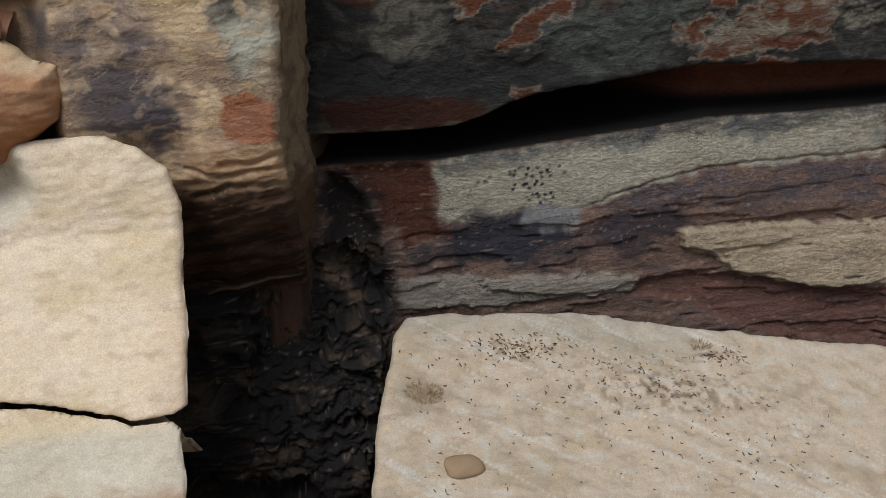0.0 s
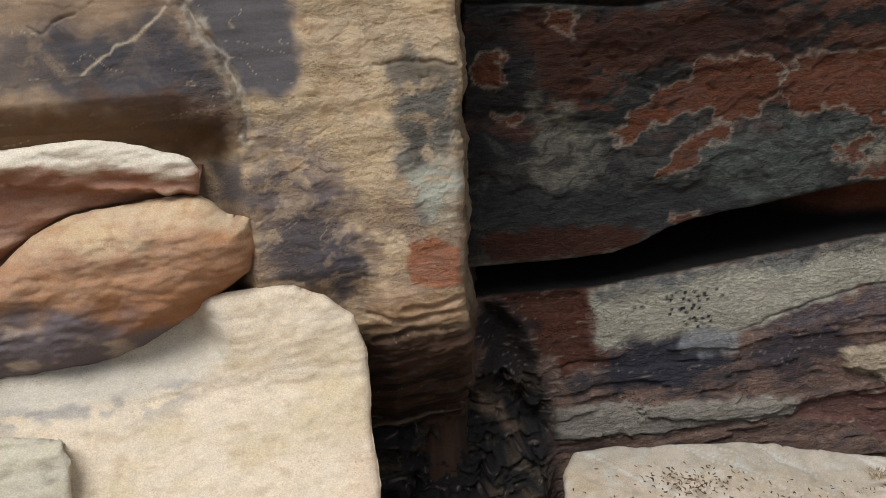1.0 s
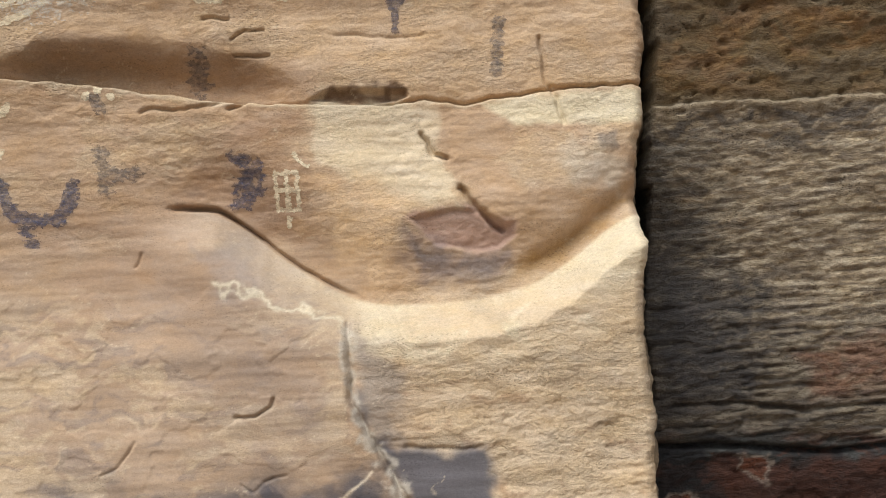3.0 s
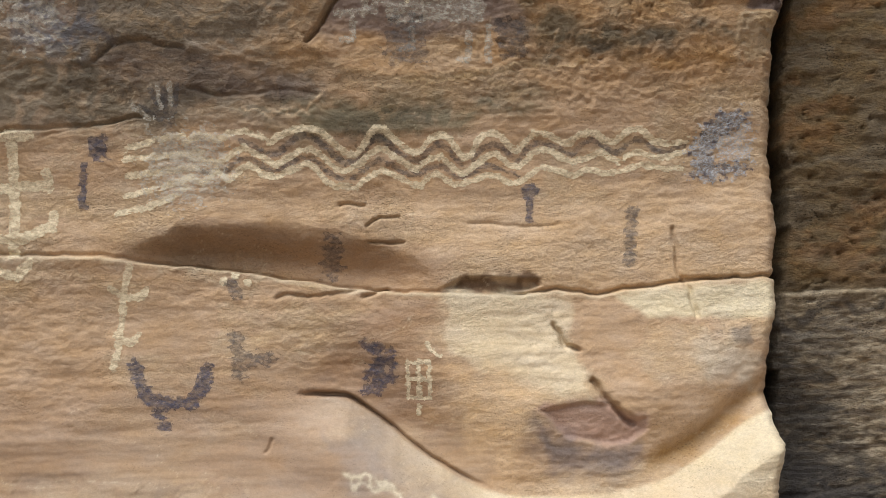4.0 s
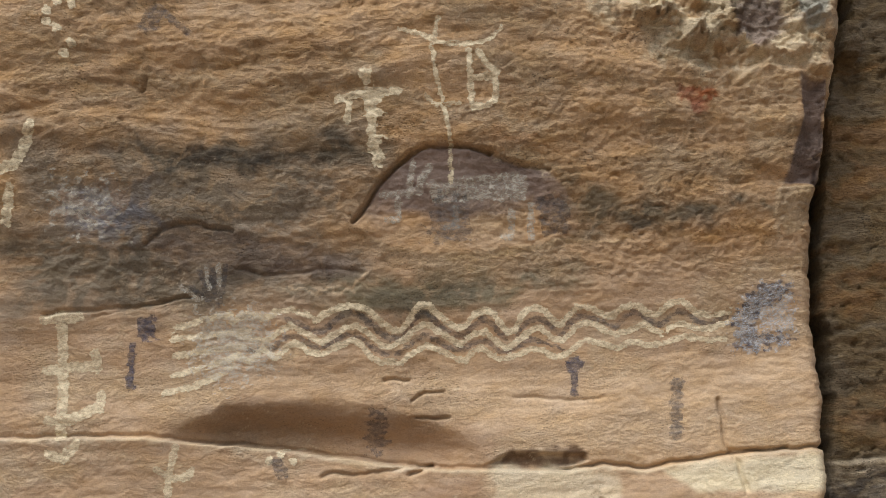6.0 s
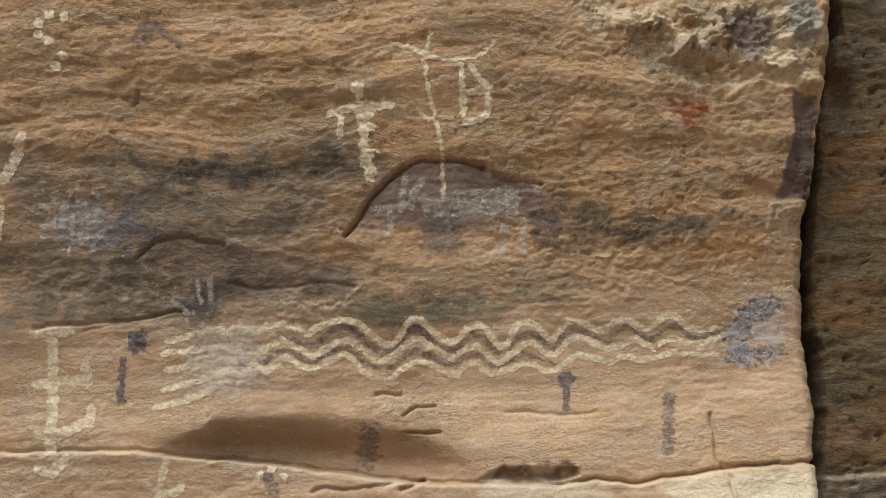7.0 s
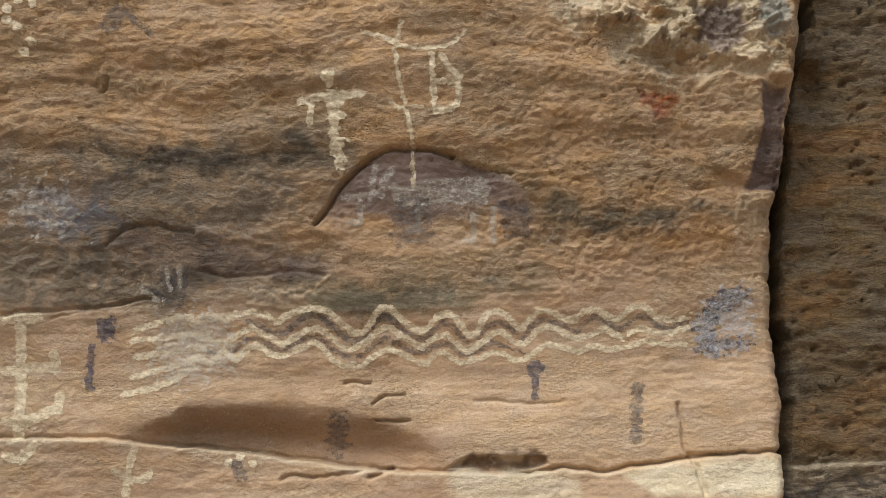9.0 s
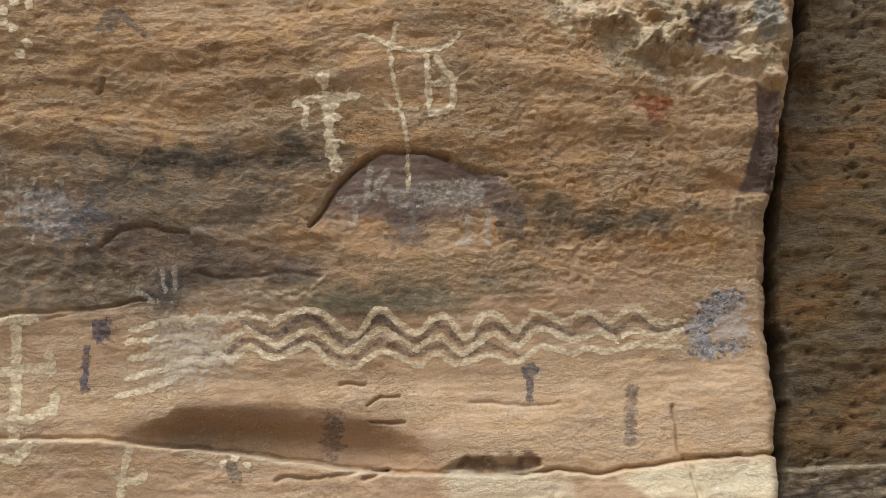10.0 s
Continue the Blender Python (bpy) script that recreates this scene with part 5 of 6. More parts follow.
slab = [(0.19, 1.2), (0.288, 1.805), (0.311, 1.923), (0.342, 2.038), (0.386, 2.164), (0.4, 2.22), (0.44, 2.282), (0.541, 2.305), (0.728, 2.318), (0.89, 2.328), (1.131, 2.316), (1.376, 2.295), (1.535, 2.268), (1.841, 2.275), (2.6, 2.3), (2.6, 1.2)]


def slab_lift(u, v):
    dent = np.exp(-(np.hypot((u - 0.452) / 0.05, (v - 2.058) / 0.035)) ** 2) + 0.7 * np.exp(-(np.hypot((u - 1.25) / 0.06, (v - 2.24) / 0.03)) ** 2)
    return fbm(u / 0.4, v / 0.3, 3, 170) * 0.015 + fbm(u / 0.08, v / 0.04, 4, 171) * 0.004 - 0.012 * dent - 0.006 * sstep(0.03, 0, np.abs(fbm(u / 0.3, v / 0.15, 3, 175)))


def slab_tint(u, v):
    n1, n2 = fbm(u / 0.3, v / 0.12, 4, 172), fbm(u / 0.06, v / 0.035, 4, 173)
    col = np.broadcast_to(hue(208, 178, 146), u.shape + (3,)).copy()
    col = blend(col, sstep(-0.1, 0.6, n1) * 0.5, hue(184, 156, 120))
    col = blend(col, sstep(0.2, 0.7, n2) * 0.5, hue(212, 196, 172))
    col = blend(col, sstep(0.2, 0.7, -n2) * 0.4, hue(164, 140, 112))
    col = blend(col, sstep(2.18, 2.3, v + 0.05 * n1) * 0.4, hue(168, 156, 138))
    col = blend(col, sstep(0.05, 0.0, np.abs(fbm(u / 0.5 + v / 0.3, v / 0.12 + u / 0.25, 3, 176))) * 0.5, hue(226, 212, 192))
    dirt = np.exp(-(np.hypot((u - 0.72) / 0.1, (v - 2.19) / 0.03)) ** 2) + np.exp(-(np.hypot((u - 1.1) / 0.25, (v - 2.08) / 0.06)) ** 2) + np.exp(-(np.hypot((u - 1.27) / 0.07, (v - 2.2) / 0.02)) ** 2)
    col = blend(col, np.clip(dirt, 0, 1) * sstep(-0.1, 0.5, fbm(u / 0.03, v / 0.02, 4, 177)) * 0.8, hue(112, 88, 62))
    return blend(col, np.exp(-(np.hypot((u - 0.452) / 0.05, (v - 2.058) / 0.035)) ** 2) * 0.8, hue(130, 104, 72))


SLAB = boulder("rock_slab", slab, slab_lift, slab_tint, slab_up, SMOOTH, 0.006, 0.5, 0.03, 0.004)
tagged(SLAB, "broad flat grey-cream sandstone slab littered with twigs", "rock slab")


def slab_place(u, v, h=0.0):
    u, v = np.atleast_1d(np.float64(u)), np.atleast_1d(np.float64(v))
    return Vector(slab_up(u, v, slab_lift(u, v) + h)[0])

# ---- litter on the slab ----
def twig(bm, a, b, r):
    axis = (b - a)
    side = axis.cross(Vector((0, 0, 1))).normalized() * r
    up = side.cross(axis).normalized() * r
    mid = (a + b) / 2 + up * random.uniform(-0.5, 1.5) + side * random.uniform(-2, 2)
    rings = [[bm.verts.new(p + o * k) for o in (side, up, -side, -up)] for p, k in ((a, 0.6), (mid, 1.0), (b, 0.4))]
    for p, q in zip(rings[:-1], rings[1:]):
        for k in range(4):
            bm.faces.new((p[k], p[(k + 1) % 4], q[(k + 1) % 4], q[k]))
    bm.faces.new(rings[0][::-1])
    bm.faces.new(rings[-1])


def link(name, bm, material, smooth=False):
    me = bpy.data.meshes.new(name)
    for f in bm.faces:
        f.smooth = smooth
    bm.to_mesh(me)
    bm.free()
    me.materials.append(material)
    return new(name, me)


LITTER = plain_material("dry_litter", (0.09, 0.06, 0.035))
STRAW = plain_material("dry_straw", (0.3, 0.22, 0.12))
rng = random.Random(4)
bm = bmesh.new()
for cu, cv, su, sv, count in ((0.72, 2.19, 0.06, 0.022, 150), (1.05, 2.1, 0.16, 0.05, 160), (0.9, 1.95, 0.3, 0.12, 110), (1.3, 2.2, 0.06, 0.012, 60), (0.55, 2.15, 0.12, 0.06, 25), (0.45, 1.8, 0.1, 0.1, 20), (1.25, 1.95, 0.15, 0.06, 50)):
    for _ in range(count):
        u, v = rng.gauss(cu, su), min(rng.gauss(cv, sv), 2.26)
        if u < 0.4:
            continue
        turn, size = rng.gauss(-0.4, 0.9), rng.uniform(0.0015, 0.006)
        du, dv = math.cos(turn) * size, math.sin(turn) * size
        twig(bm, slab_place(u - du, v - dv, 0.001), slab_place(u + du, v + dv, 0.001), rng.uniform(0.001, 0.0022))
tagged(link("leaf_litter", bm, LITTER), "scattered dark dry twigs and leaf bits on the slab", "litter", kind="stuff")


def tuft(u, v, wide, count, seed):
    r = random.Random(seed)
    b = bmesh.new()
    for _ in range(count):
        a = r.uniform(0, 2 * math.pi)
        q = wide * math.sqrt(r.random())
        base = slab_place(u + math.cos(a) * q, v + 0.6 * math.sin(a) * q, -0.001)
        twig(b, base, base + Vector((math.cos(a) * r.uniform(0, 0.015), r.uniform(-0.012, 0.012), r.uniform(0.003, 0.014))), 0.0006)
    tagged(link("moss_tuft", b, STRAW), "small dry brownish moss tuft growing on the slab", "moss", kind="stuff")


tuft(0.452, 2.058, 0.045, 260, 1)
tuft(1.25, 2.24, 0.028, 130, 2)


def pebble(name, u, v, size, flat, material, seed, label):
    b = bmesh.new()
    bmesh.ops.create_icosphere(b, subdivisions=3, radius=1)
    for w in b.verts:
        w.co *= 1 + 0.22 * noise.noise(w.co * 1.3 + Vector((seed, 0, 0))) + 0.06 * noise.noise(w.co * 4)
        w.co = Vector((w.co.x * size, w.co.y * size * 0.62, w.co.z * size * flat))
    ob = link(name, b, material, True)
    ob.location = slab_place(u, v, size * flat * 0.5)
    ob.rotation_euler = (0.4, 0.1, 0.15)
    return tagged(ob, label, "pebble")


def stone_material(name, colour):
    m = bpy.data.materials.new(name)
    m.use_nodes = True
    n, l = m.node_tree.nodes, m.node_tree.links
    x, r = n.new("ShaderNodeTexNoise"), n.new("ShaderNodeHueSaturation")
    x.inputs["Scale"].default_value = 60
    r.inputs["Color"].default_value = (*colour, 1)
    v = n.new("ShaderNodeMapRange")
    v.inputs["To Min"].default_value, v.inputs["To Max"].default_value = 0.6, 1.4
    l.new(x.outputs["Fac"], v.inputs["Value"])
    l.new(v.outputs["Result"], r.inputs["Value"])
    l.new(r.outputs["Color"], n["Principled BSDF"].inputs["Base Color"])
    n["Principled BSDF"].inputs["Roughness"].default_value = 0.9
    return m


pebble("pebble", 0.51, 1.862, 0.05, 0.35, stone_material("brown_pebble", hue(164, 130, 96)), 3.0, "flat brown sandstone pebble lying on the slab")

# ---- old paintings ----
GRID_Z, GRID_X = steps((2.0, 3.34, 0.004)), steps((-1.56, 0.25, 0.004))
GX, GZ = np.meshgrid(GRID_X, GRID_Z)
GY = face_height(GX, GZ)


def face_at(x, z):
    i, j = np.clip((z - 2.0) / 0.004, 0, GY.shape[0] - 1.001), np.clip((x + 1.56) / 0.004, 0, GY.shape[1] - 1.001)
    i0, j0 = i.astype(int), j.astype(int)
    fi, fj = i - i0, j - j0
    return (GY[i0, j0] * (1 - fi) + GY[i0 + 1, j0] * fi) * (1 - fj) + (GY[i0, j0 + 1] * (1 - fi) + GY[i0 + 1, j0 + 1] * fi) * fj


def painting(name, label, strokes, width, material, seed, wear=0.35, areas=(), ragged=0.003, lift=0.0012):
    """Thin worn paint on the rock: bands along strokes, and whole areas."""
    p = np.array([q for s in (*strokes, *areas) for q in s])
    step = 0.0022
    x, z = np.meshgrid(np.arange(p[:, 0].min() - 0.03, p[:, 0].max() + 0.03, step), np.arange(max(p[:, 1].min() - 0.03, 2.0), p[:, 1].max() + 0.03, step))
    wx, wz = fbm(x / 0.016, z / 0.012, 3, seed) * ragged, fbm(x / 0.016 + 5, z / 0.012, 3, seed + 3) * ragged
    inside = np.full(x.shape, -1.0)
    for s in strokes:
        inside = np.maximum(inside, width / 2 - line_gap(x + wx, z + wz, s))
    for s in areas:
        inside = np.maximum(inside, depth_in(x + wx * 2, z + wz * 2, s))
    worn = fbm(x / 0.02, z / 0.008, 4, seed + 5) + 0.5 * fbm(x / 0.1, z / 0.1, 2, seed + 9)
    keep = (inside > 0) & (worn > -1 + wear * 1.6 - np.clip(inside / width, 0, 0.4))
    q = grid_faces(*x.shape)
    q = q[keep.ravel()[q[:, 0]]]
    used, idx = np.unique(q, return_inverse=True)
    a, b = x.ravel()[used], z.ravel()[used]
    ob = mesh_from(name, np.stack([a, face_at(a, b) - lift, b], 1), idx.reshape(-1, 4), None, material)
    return tagged(ob, label, "rock painting") if label else ob


def band(owner, strokes, width, material, seed, wear, lift=0.0012):
    """One painted line of a figure made of several."""
    ob = painting("band", "", strokes, width, material, seed, wear, (), 0.0025, lift)
    ob.parent = owner


ZIGZAG = tagged(new("zigzag_painting"), "long bands of faded white and grey zigzag lines painted on rock", "rock painting")
band(ZIGZAG, [[(-0.993, 2.583), (-0.958, 2.6), (-0.924, 2.59), (-0.901, 2.603), (-0.872, 2.606), (-0.843, 2.598), (-0.821, 2.584), (-0.803, 2.595), (-0.785, 2.603), (-0.761, 2.612), (-0.738, 2.61), (-0.715, 2.604), (-0.698, 2.589), (-0.682, 2.574), (-0.665, 2.562), (-0.647, 2.562), (-0.633, 2.573), (-0.62, 2.595), (-0.604, 2.61), (-0.586, 2.608), (-0.569, 2.592), (-0.552, 2.577), (-0.532, 2.562), (-0.511, 2.566), (-0.493, 2.588), (-0.469, 2.597)]], 0.0135, WHITE_PAINT, 201, 0.2)
band(ZIGZAG, [[(-0.469, 2.597), (-0.451, 2.587), (-0.437, 2.567), (-0.423, 2.55), (-0.408, 2.556), (-0.396, 2.579), (-0.38, 2.597), (-0.362, 2.6), (-0.344, 2.592), (-0.327, 2.574), (-0.312, 2.563), (-0.296, 2.582), (-0.278, 2.599), (-0.26, 2.601), (-0.242, 2.596), (-0.218, 2.583), (-0.2, 2.581), (-0.182, 2.595), (-0.164, 2.602), (-0.146, 2.6), (-0.127, 2.586), (-0.109, 2.581), (-0.091, 2.593), (-0.075, 2.605), (-0.054, 2.607), (-0.039, 2.597), (-0.024, 2.584), (0.001, 2.578), (0.025, 2.579), (0.049, 2.586)]], 0.0135, WHITE_PAINT, 203, 0.25)
band(ZIGZAG, [[(-0.984, 2.555), (-0.927, 2.545), (-0.897, 2.565), (-0.873, 2.576), (-0.857, 2.565), (-0.84, 2.557), (-0.823, 2.545), (-0.812, 2.539), (-0.794, 2.55), (-0.776, 2.561), (-0.758, 2.569), (-0.74, 2.572), (-0.723, 2.563), (-0.706, 2.548), (-0.689, 2.532), (-0.672, 2.528), (-0.654, 2.537), (-0.636, 2.547), (-0.618, 2.561), (-0.6, 2.572), (-0.586, 2.57), (-0.571, 2.558), (-0.553, 2.547), (-0.536, 2.537), (-0.524, 2.531), (-0.512, 2.539), (-0.494, 2.55)]], 0.0125, WHITE_PAINT, 205, 0.2)
band(ZIGZAG, [[(-0.494, 2.55), (-0.47, 2.554), (-0.456, 2.542), (-0.441, 2.527), (-0.426, 2.518), (-0.412, 2.527), (-0.393, 2.541), (-0.375, 2.555), (-0.357, 2.56), (-0.342, 2.549), (-0.325, 2.536), (-0.31, 2.532), (-0.294, 2.545), (-0.279, 2.562), (-0.261, 2.568), (-0.237, 2.565), (-0.219, 2.553), (-0.195, 2.544), (-0.164, 2.552), (-0.134, 2.564), (-0.116, 2.554), (-0.098, 2.542), (-0.073, 2.559), (-0.049, 2.562), (-0.018, 2.55), (0.013, 2.552), (0.043, 2.564)]], 0.0125, WHITE_PAINT, 207, 0.3)
band(ZIGZAG, [[(-1.009, 2.51), (-0.986, 2.519), (-0.961, 2.504), (-0.945, 2.518), (-0.933, 2.53), (-0.92, 2.52), (-0.908, 2.509), (-0.893, 2.522), (-0.881, 2.535), (-0.867, 2.54), (-0.853, 2.531), (-0.835, 2.519), (-0.812, 2.516), (-0.789, 2.527), (-0.765, 2.537), (-0.751, 2.544), (-0.736, 2.538), (-0.721, 2.521), (-0.708, 2.505), (-0.69, 2.497), (-0.673, 2.499), (-0.649, 2.495), (-0.635, 2.509), (-0.616, 2.518), (-0.595, 2.529), (-0.578, 2.524)]], 0.0125, WHITE_PAINT, 209, 0.2)
band(ZIGZAG, [[(-0.578, 2.524), (-0.56, 2.515), (-0.537, 2.503), (-0.514, 2.496), (-0.501, 2.511), (-0.483, 2.523), (-0.466, 2.511), (-0.446, 2.499), (-0.424, 2.501), (-0.4, 2.506), (-0.376, 2.517), (-0.352, 2.514), (-0.335, 2.502), (-0.311, 2.499), (-0.286, 2.516), (-0.261, 2.533), (-0.231, 2.527), (-0.195, 2.515), (-0.159, 2.529), (-0.123, 2.519), (-0.086, 2.525), (-0.049, 2.536), (-0, 2.527), (0.037, 2.529)]], 0.0125, FAINT_PAINT, 211, 0.25)
band(ZIGZAG, [[(-0.879, 2.587), (-0.845, 2.572), (-0.817, 2.559), (-0.798, 2.569), (-0.78, 2.584), (-0.762, 2.595), (-0.745, 2.599), (-0.728, 2.591), (-0.711, 2.577), (-0.694, 2.562), (-0.671, 2.545), (-0.648, 2.547), (-0.636, 2.556), (-0.623, 2.578), (-0.608, 2.593), (-0.593, 2.591), (-0.576, 2.578), (-0.559, 2.563), (-0.536, 2.549), (-0.518, 2.546), (-0.5, 2.562), (-0.475, 2.58), (-0.458, 2.57), (-0.429, 2.54)]], 0.013, GREY_PAINT, 213, 0.35, 0.001)
band(ZIGZAG, [[(-0.405, 2.547), (-0.386, 2.569), (-0.362, 2.578), (-0.345, 2.574), (-0.325, 2.555), (-0.309, 2.545), (-0.291, 2.568), (-0.272, 2.582), (-0.248, 2.579), (-0.218, 2.569), (-0.195, 2.557), (-0.176, 2.576), (-0.158, 2.589), (-0.134, 2.581), (-0.116, 2.566), (-0.097, 2.56), (-0.079, 2.577), (-0.061, 2.588), (-0.042, 2.582), (-0.018, 2.564), (0.006, 2.56), (0.043, 2.575)]], 0.011, GREY_PAINT, 215, 0.35, 0.001)
band(ZIGZAG, [[(-0.962, 2.527), (-0.916, 2.526), (-0.892, 2.548), (-0.869, 2.554), (-0.846, 2.542), (-0.818, 2.528), (-0.788, 2.541), (-0.758, 2.555), (-0.735, 2.552), (-0.707, 2.528), (-0.684, 2.514), (-0.655, 2.516), (-0.625, 2.536), (-0.6, 2.552), (-0.577, 2.541), (-0.548, 2.524), (-0.519, 2.52), (-0.489, 2.537), (-0.465, 2.534), (-0.442, 2.513), (-0.412, 2.514), (-0.375, 2.537), (-0.34, 2.529), (-0.31, 2.516)]], 0.011, GREY_PAINT, 217, 0.4, 0.001)
painting("stripe_painting", "fan of short white painted stripes at the zigzag's end", [[(-1.112, 2.571), (-1.052, 2.59), (-0.994, 2.598)], [(-1.113, 2.552), (-1.031, 2.559), (-0.961, 2.567)], [(-1.112, 2.518), (-1.032, 2.53), (-0.974, 2.537)], [(-1.115, 2.478), (-1.045, 2.497), (-0.987, 2.513)], [(-1.135, 2.443), (-1.078, 2.455), (-1.022, 2.477), (-0.993, 2.496)]], 0.013, WHITE_PAINT, 241, 0.35)
painting("wash_painting", "pale grey smeared wash over the painted stripes", [], 0.03, GHOST_PAINT, 251, 0.4, [[(-1.06, 2.6), (-0.93, 2.61), (-0.9, 2.5), (-0.99, 2.46), (-1.07, 2.48)]], 0.024, 0.0032)
painting("barred_cross_painting", "tall pale cross with upturned bars painted on rock", [[(-1.334, 2.602), (-1.342, 2.507), (-1.342, 2.427), (-1.347, 2.362)], [(-1.368, 2.596), (-1.3, 2.601)], [(-1.373, 2.496), (-1.328, 2.5), (-1.274, 2.503)], [(-1.273, 2.526), (-1.272, 2.5)], [(-1.37, 2.394), (-1.325, 2.395), (-1.275, 2.417)], [(-1.265, 2.443), (-1.267, 2.414)], [(-1.368, 2.327), (-1.341, 2.317), (-1.311, 2.348)]], 0.021, FAINT_PAINT, 261, 0.05)
painting("blue_mark_painting", "slanting blue-black painted mark with a rounded top", [[(-1.197, 2.538), (-1.206, 2.47), (-1.203, 2.459)]], 0.015, BLUE_PAINT, 271, 0.25, [[(-1.185, 2.59), (-1.15, 2.6), (-1.148, 2.555), (-1.18, 2.55)]], 0.005)
painting("blue_mark_painting", "small blue-black painted pin shape", [[(-0.285, 2.473), (-0.289, 2.423)]], 0.013, BLUE_PAINT, 281, 0.3, [[(-0.305, 2.49), (-0.28, 2.503), (-0.265, 2.485), (-0.28, 2.465), (-0.3, 2.468)]])
painting("blue_mark_painting", "faint grey-blue upright painted smear", [[(-0.068, 2.44), (-0.078, 2.334)]], 0.026, GREY_PAINT, 291, 0.25, (), 0.006)
painting("blue_mark_painting", "dim blue-black smear inside the brown hollow", [[(-0.704, 2.384), (-0.713, 2.33)]], 0.04, GREY_PAINT, 301, 0.45, (), 0.018)
painting("cross_painting", "bright white cross-shaped painted figure with a square top", [[(-0.75, 3.005), (-0.716, 3.013), (-0.67, 3.022), (-0.625, 3.022)]], 0.016, WHITE_PAINT, 311, 0.1, [[(-0.707, 3.058), (-0.68, 3.065), (-0.677, 3.044), (-0.692, 3.032), (-0.706, 3.041)], [(-0.695, 3.03), (-0.663, 3.03), (-0.657, 3.012), (-0.674, 2.991), (-0.653, 2.982), (-0.673, 2.969), (-0.676, 2.937), (-0.653, 2.932), (-0.674, 2.917), (-0.661, 2.905), (-0.664, 2.881), (-0.683, 2.874), (-0.689, 2.9), (-0.695, 2.932), (-0.695, 2.975), (-0.699, 3.002)]])
painting("cross_painting", "faint pale stroke beside the white cross", [[(-0.726, 3.006), (-0.733, 2.962)]], 0.012, FAINT_PAINT, 321, 0.4)
painting("yoke_painting", "thin white arched line with a long drooping stem", [[(-0.62, 3.138), (-0.58, 3.131), (-0.546, 3.112), (-0.488, 3.11), (-0.442, 3.116), (-0.416, 3.142)], [(-0.542, 3.159), (-0.557, 3.106), (-0.548, 3.04), (-0.536, 2.985), (-0.528, 2.941), (-0.529, 2.853)], [(-0.572, 3.012), (-0.555, 2.996), (-0.503, 2.998)]], 0.009, FAINT_PAINT, 331, 0.2)
painting("loop_painting", "white painted closed loop with a crossbar", [[(-0.483, 3.095), (-0.482, 3.051), (-0.48, 2.99), (-0.451, 2.993), (-0.434, 3.001), (-0.428, 3.057), (-0.449, 3.073), (-0.465, 3.095)], [(-0.479, 3.045), (-0.432, 3.051)]], 0.012, WHITE_PAINT, 341, 0.2)
painting("animal_painting", "pale grey four-legged shape painted inside the domed scar", [[(-0.522, 2.799), (-0.523, 2.766), (-0.546, 2.764)], [(-0.407, 2.793), (-0.409, 2.741), (-0.427, 2.743)], [(-0.367, 2.803), (-0.368, 2.737)], [(-0.639, 2.816), (-0.641, 2.78), (-0.662, 2.777)], [(-0.605, 2.886), (-0.612, 2.853), (-0.619, 2.826)], [(-0.571, 2.88), (-0.591, 2.853), (-0.596, 2.832)], [(-0.671, 2.826), (-0.602, 2.832)]], 0.014, GHOST_PAINT, 351, 0.2, [[(-0.58, 2.85), (-0.48, 2.86), (-0.4, 2.872), (-0.37, 2.855), (-0.375, 2.815), (-0.48, 2.815), (-0.57, 2.81)]])
painting("shadow_painting", "blue-grey smear under the pale animal shape", [], 0.03, GREY_PAINT, 361, 0.35, [[(-0.567, 2.821), (-0.497, 2.82), (-0.489, 2.732), (-0.571, 2.733), (-0.575, 2.777)]], 0.012, 0.0030)
painting("shadow_painting", "blue-grey smear beside the pale animal shape", [], 0.03, GREY_PAINT, 366, 0.4, [[(-0.36, 2.82), (-0.29, 2.82), (-0.28, 2.75), (-0.34, 2.74)]])
PATCH = [[(0.052, 2.573), (0.08, 2.603), (0.101, 2.629), (0.135, 2.641), (0.178, 2.64), (0.185, 2.614), (0.135, 2.603), (0.117, 2.58), (0.101, 2.551), (0.117, 2.533), (0.185, 2.538), (0.179, 2.52), (0.135, 2.513), (0.1, 2.502), (0.063, 2.507), (0.057, 2.54)]]
painting("patch_painting", "rough blue-black painted ring near the rock corner", [], 0.03, BLUE_PAINT, 371, 0.45, PATCH, 0.008)
painting("patch_painting", "sparse pale specks inside the painted ring", [], 0.03, SPECK_PAINT, 376, 0.6, [[(0.111, 2.603), (0.187, 2.613), (0.188, 2.538), (0.117, 2.534)]], 0.012)
painting("patch_painting", "white speckles over the blue-black ring", [], 0.03, SPECK_PAINT, 381, 0.4, PATCH, 0.012, 0.0032)
painting("fan_painting", "dark fan of four strokes with pale gaps above the stripes", [[(-1.049, 2.682), (-1.04, 2.649), (-1.028, 2.62)], [(-1.023, 2.687), (-1.024, 2.648), (-1.023, 2.62)], [(-0.998, 2.692), (-1.005, 2.654), (-1.018, 2.62)], [(-1.071, 2.654), (-1.044, 2.632), (-1.026, 2.617)]], 0.012, GREY_PAINT, 391, 0.25)
painting("fan_painting", "pale strokes between the dark fan strokes", [[(-1.036, 2.69), (-1.033, 2.65)], [(-1.011, 2.695), (-1.013, 2.655)], [(-1.09, 2.655), (-1.06, 2.63)]], 0.01, GHOST_PAINT, 396, 0.2)
painting("dot_painting", "cluster of round white painted dots", [[d, (d[0] + 0.001, d[1])] for d in [(-1.312, 3.181), (-1.291, 3.199), (-1.263, 3.193), (-1.295, 3.147), (-1.268, 3.118), (-1.284, 3.101), (-1.312, 3.158)]], 0.019, WHITE_PAINT, 401, 0.2)
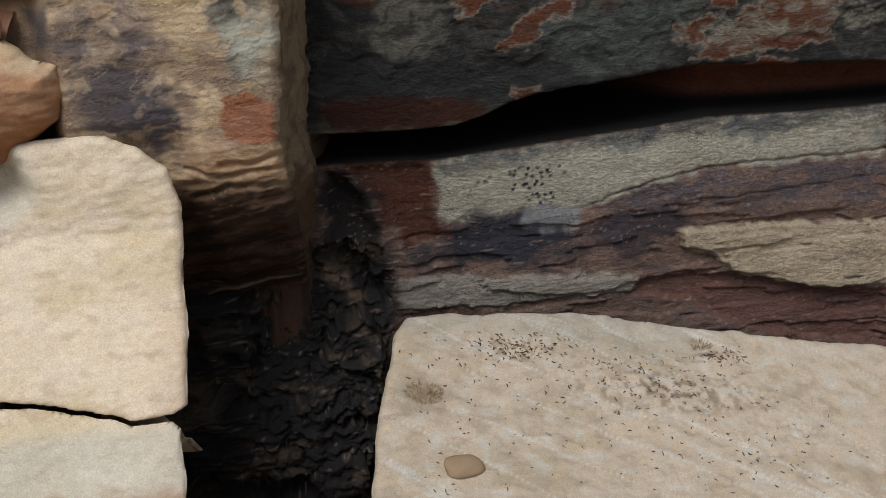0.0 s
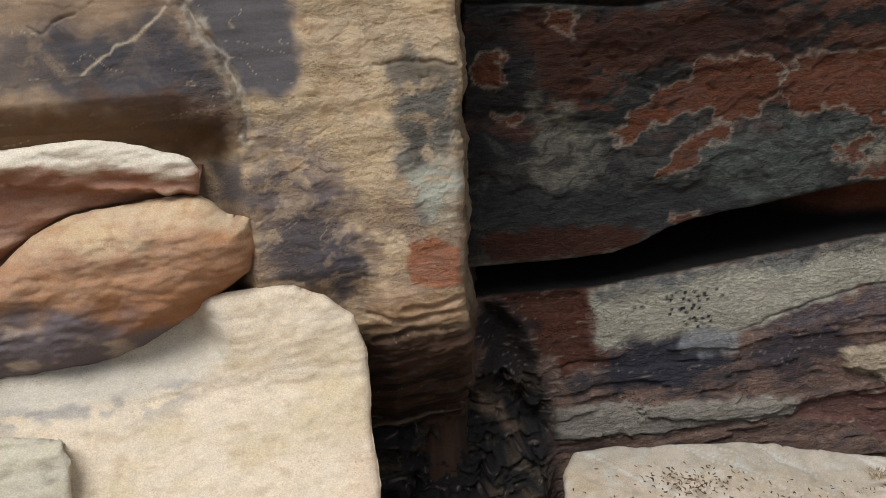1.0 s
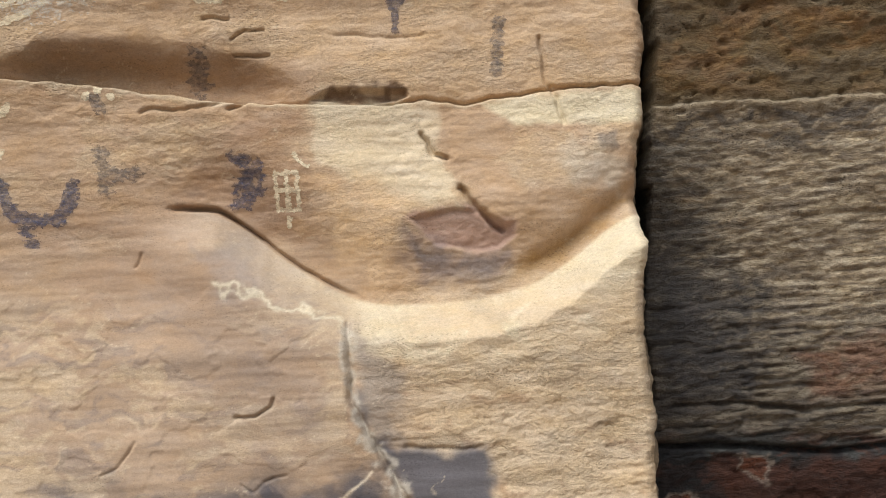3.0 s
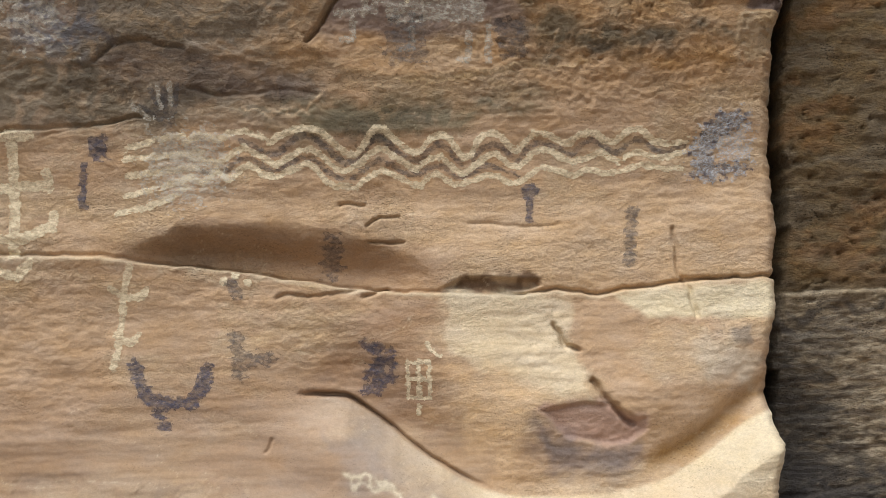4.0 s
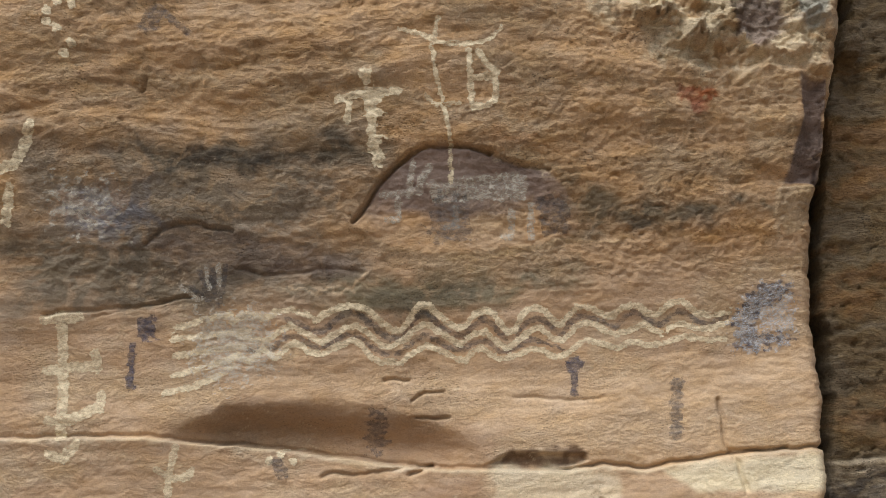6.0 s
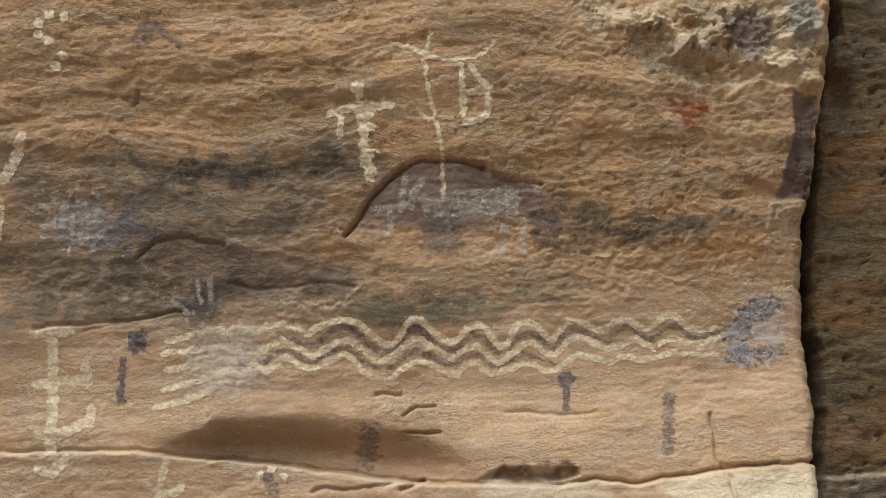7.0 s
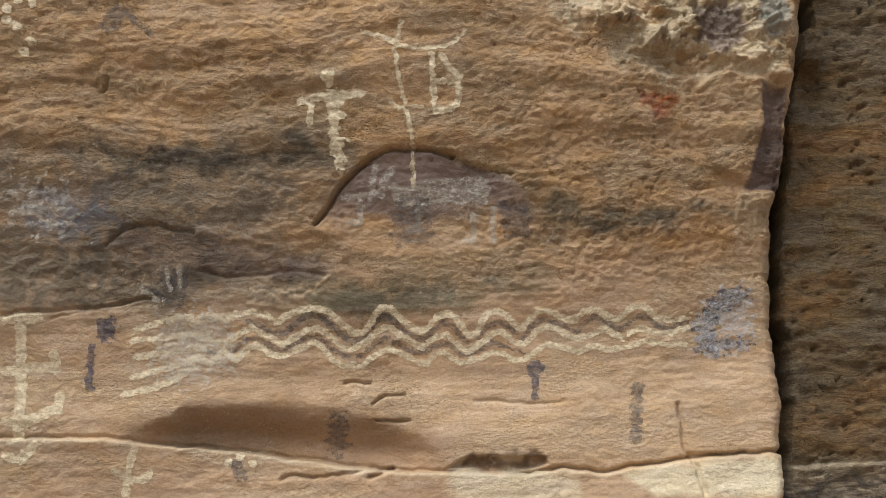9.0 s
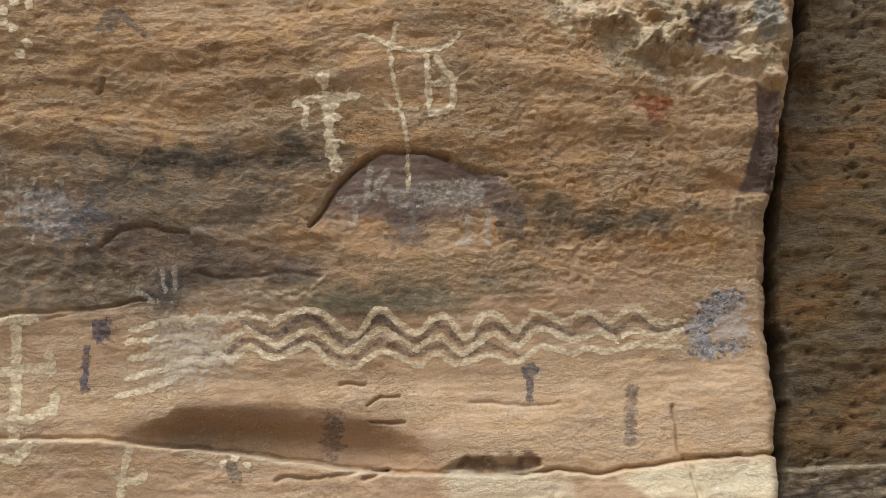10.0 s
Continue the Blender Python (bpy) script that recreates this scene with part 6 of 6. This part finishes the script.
painting("bird_painting", "small blue-grey arrow-like painted mark", [[(-1.131, 3.142), (-1.109, 3.177), (-1.092, 3.183), (-1.07, 3.16), (-1.036, 3.131)]], 0.013, GREY_PAINT, 411, 0.15, [[(-1.13, 3.16), (-1.105, 3.185), (-1.085, 3.175), (-1.09, 3.14), (-1.12, 3.13)]])
painting("curved_painting", "pale curved figure with two legs painted on rock", [[(-1.355, 2.964), (-1.366, 2.932), (-1.396, 2.889), (-1.449, 2.875), (-1.495, 2.871)], [(-1.44, 2.864), (-1.456, 2.795)], [(-1.408, 2.847), (-1.423, 2.783)]], 0.02, FAINT_PAINT, 421, 0.2)
painting("wash_painting", "grey-blue mottled wash on the dark band", [], 0.03, GHOST_PAINT, 431, 0.5, [[(-1.327, 2.856), (-1.203, 2.853), (-1.212, 2.778), (-1.282, 2.769), (-1.335, 2.803)]], 0.03)
painting("forked_painting", "thin cream forked figure with a curved base", [[(-1.111, 2.335), (-1.128, 2.278), (-1.135, 2.22), (-1.144, 2.162), (-1.154, 2.128)], [(-1.151, 2.29), (-1.122, 2.272), (-1.088, 2.275), (-1.08, 2.289)], [(-1.147, 2.197), (-1.118, 2.179), (-1.1, 2.196)]], 0.015, FAINT_PAINT, 441, 0.05)
painting("horned_painting", "blue-black crescent with legs painted on the lower block", [[(-1.111, 2.133), (-1.102, 2.098), (-1.08, 2.063), (-1.039, 2.056), (-0.993, 2.055), (-0.971, 2.09), (-0.962, 2.124)], [(-1.063, 2.033), (-1.052, 1.999)]], 0.028, BLUE_PAINT, 451, 0.3, (), 0.008)
painting("horned_painting", "blurred blue-black cross beside the crescent", [[(-0.904, 2.193), (-0.898, 2.164), (-0.896, 2.111)], [(-0.898, 2.14), (-0.834, 2.143)]], 0.028, GREY_PAINT, 461, 0.35, (), 0.012)
painting("paw_painting", "small pale mark with a blue-grey centre under the sill", [[(-0.925, 2.3), (-0.923, 2.305)], [(-0.9, 2.315), (-0.898, 2.317)], [(-0.875, 2.3), (-0.873, 2.3)]], 0.016, WHITE_PAINT, 471, 0.2)
painting("paw_painting", "blue-grey centre of the small pale mark", [[(-0.909, 2.298), (-0.897, 2.275)]], 0.026, GREY_PAINT, 481, 0.2)
painting("star_painting", "blue-black six-armed star painted over the bowl", [[(-0.607, 2.164), (-0.61, 2.123), (-0.614, 2.071)], [(-0.636, 2.171), (-0.578, 2.123)], [(-0.637, 2.106), (-0.578, 2.152)], [(-0.643, 2.072), (-0.584, 2.1)]], 0.02, BLUE_PAINT, 491, 0.3, (), 0.01)
painting("lattice_painting", "small white painted lattice with a tail", [[(-0.549, 2.128), (-0.55, 2.058), (-0.503, 2.055), (-0.505, 2.133)], [(-0.526, 2.133), (-0.527, 2.058)], [(-0.549, 2.13), (-0.505, 2.13)], [(-0.549, 2.095), (-0.503, 2.095)], [(-0.508, 2.168), (-0.5, 2.156), (-0.481, 2.141)], [(-0.527, 2.041), (-0.53, 2.023)]], 0.009, WHITE_PAINT, 501, 0.25)
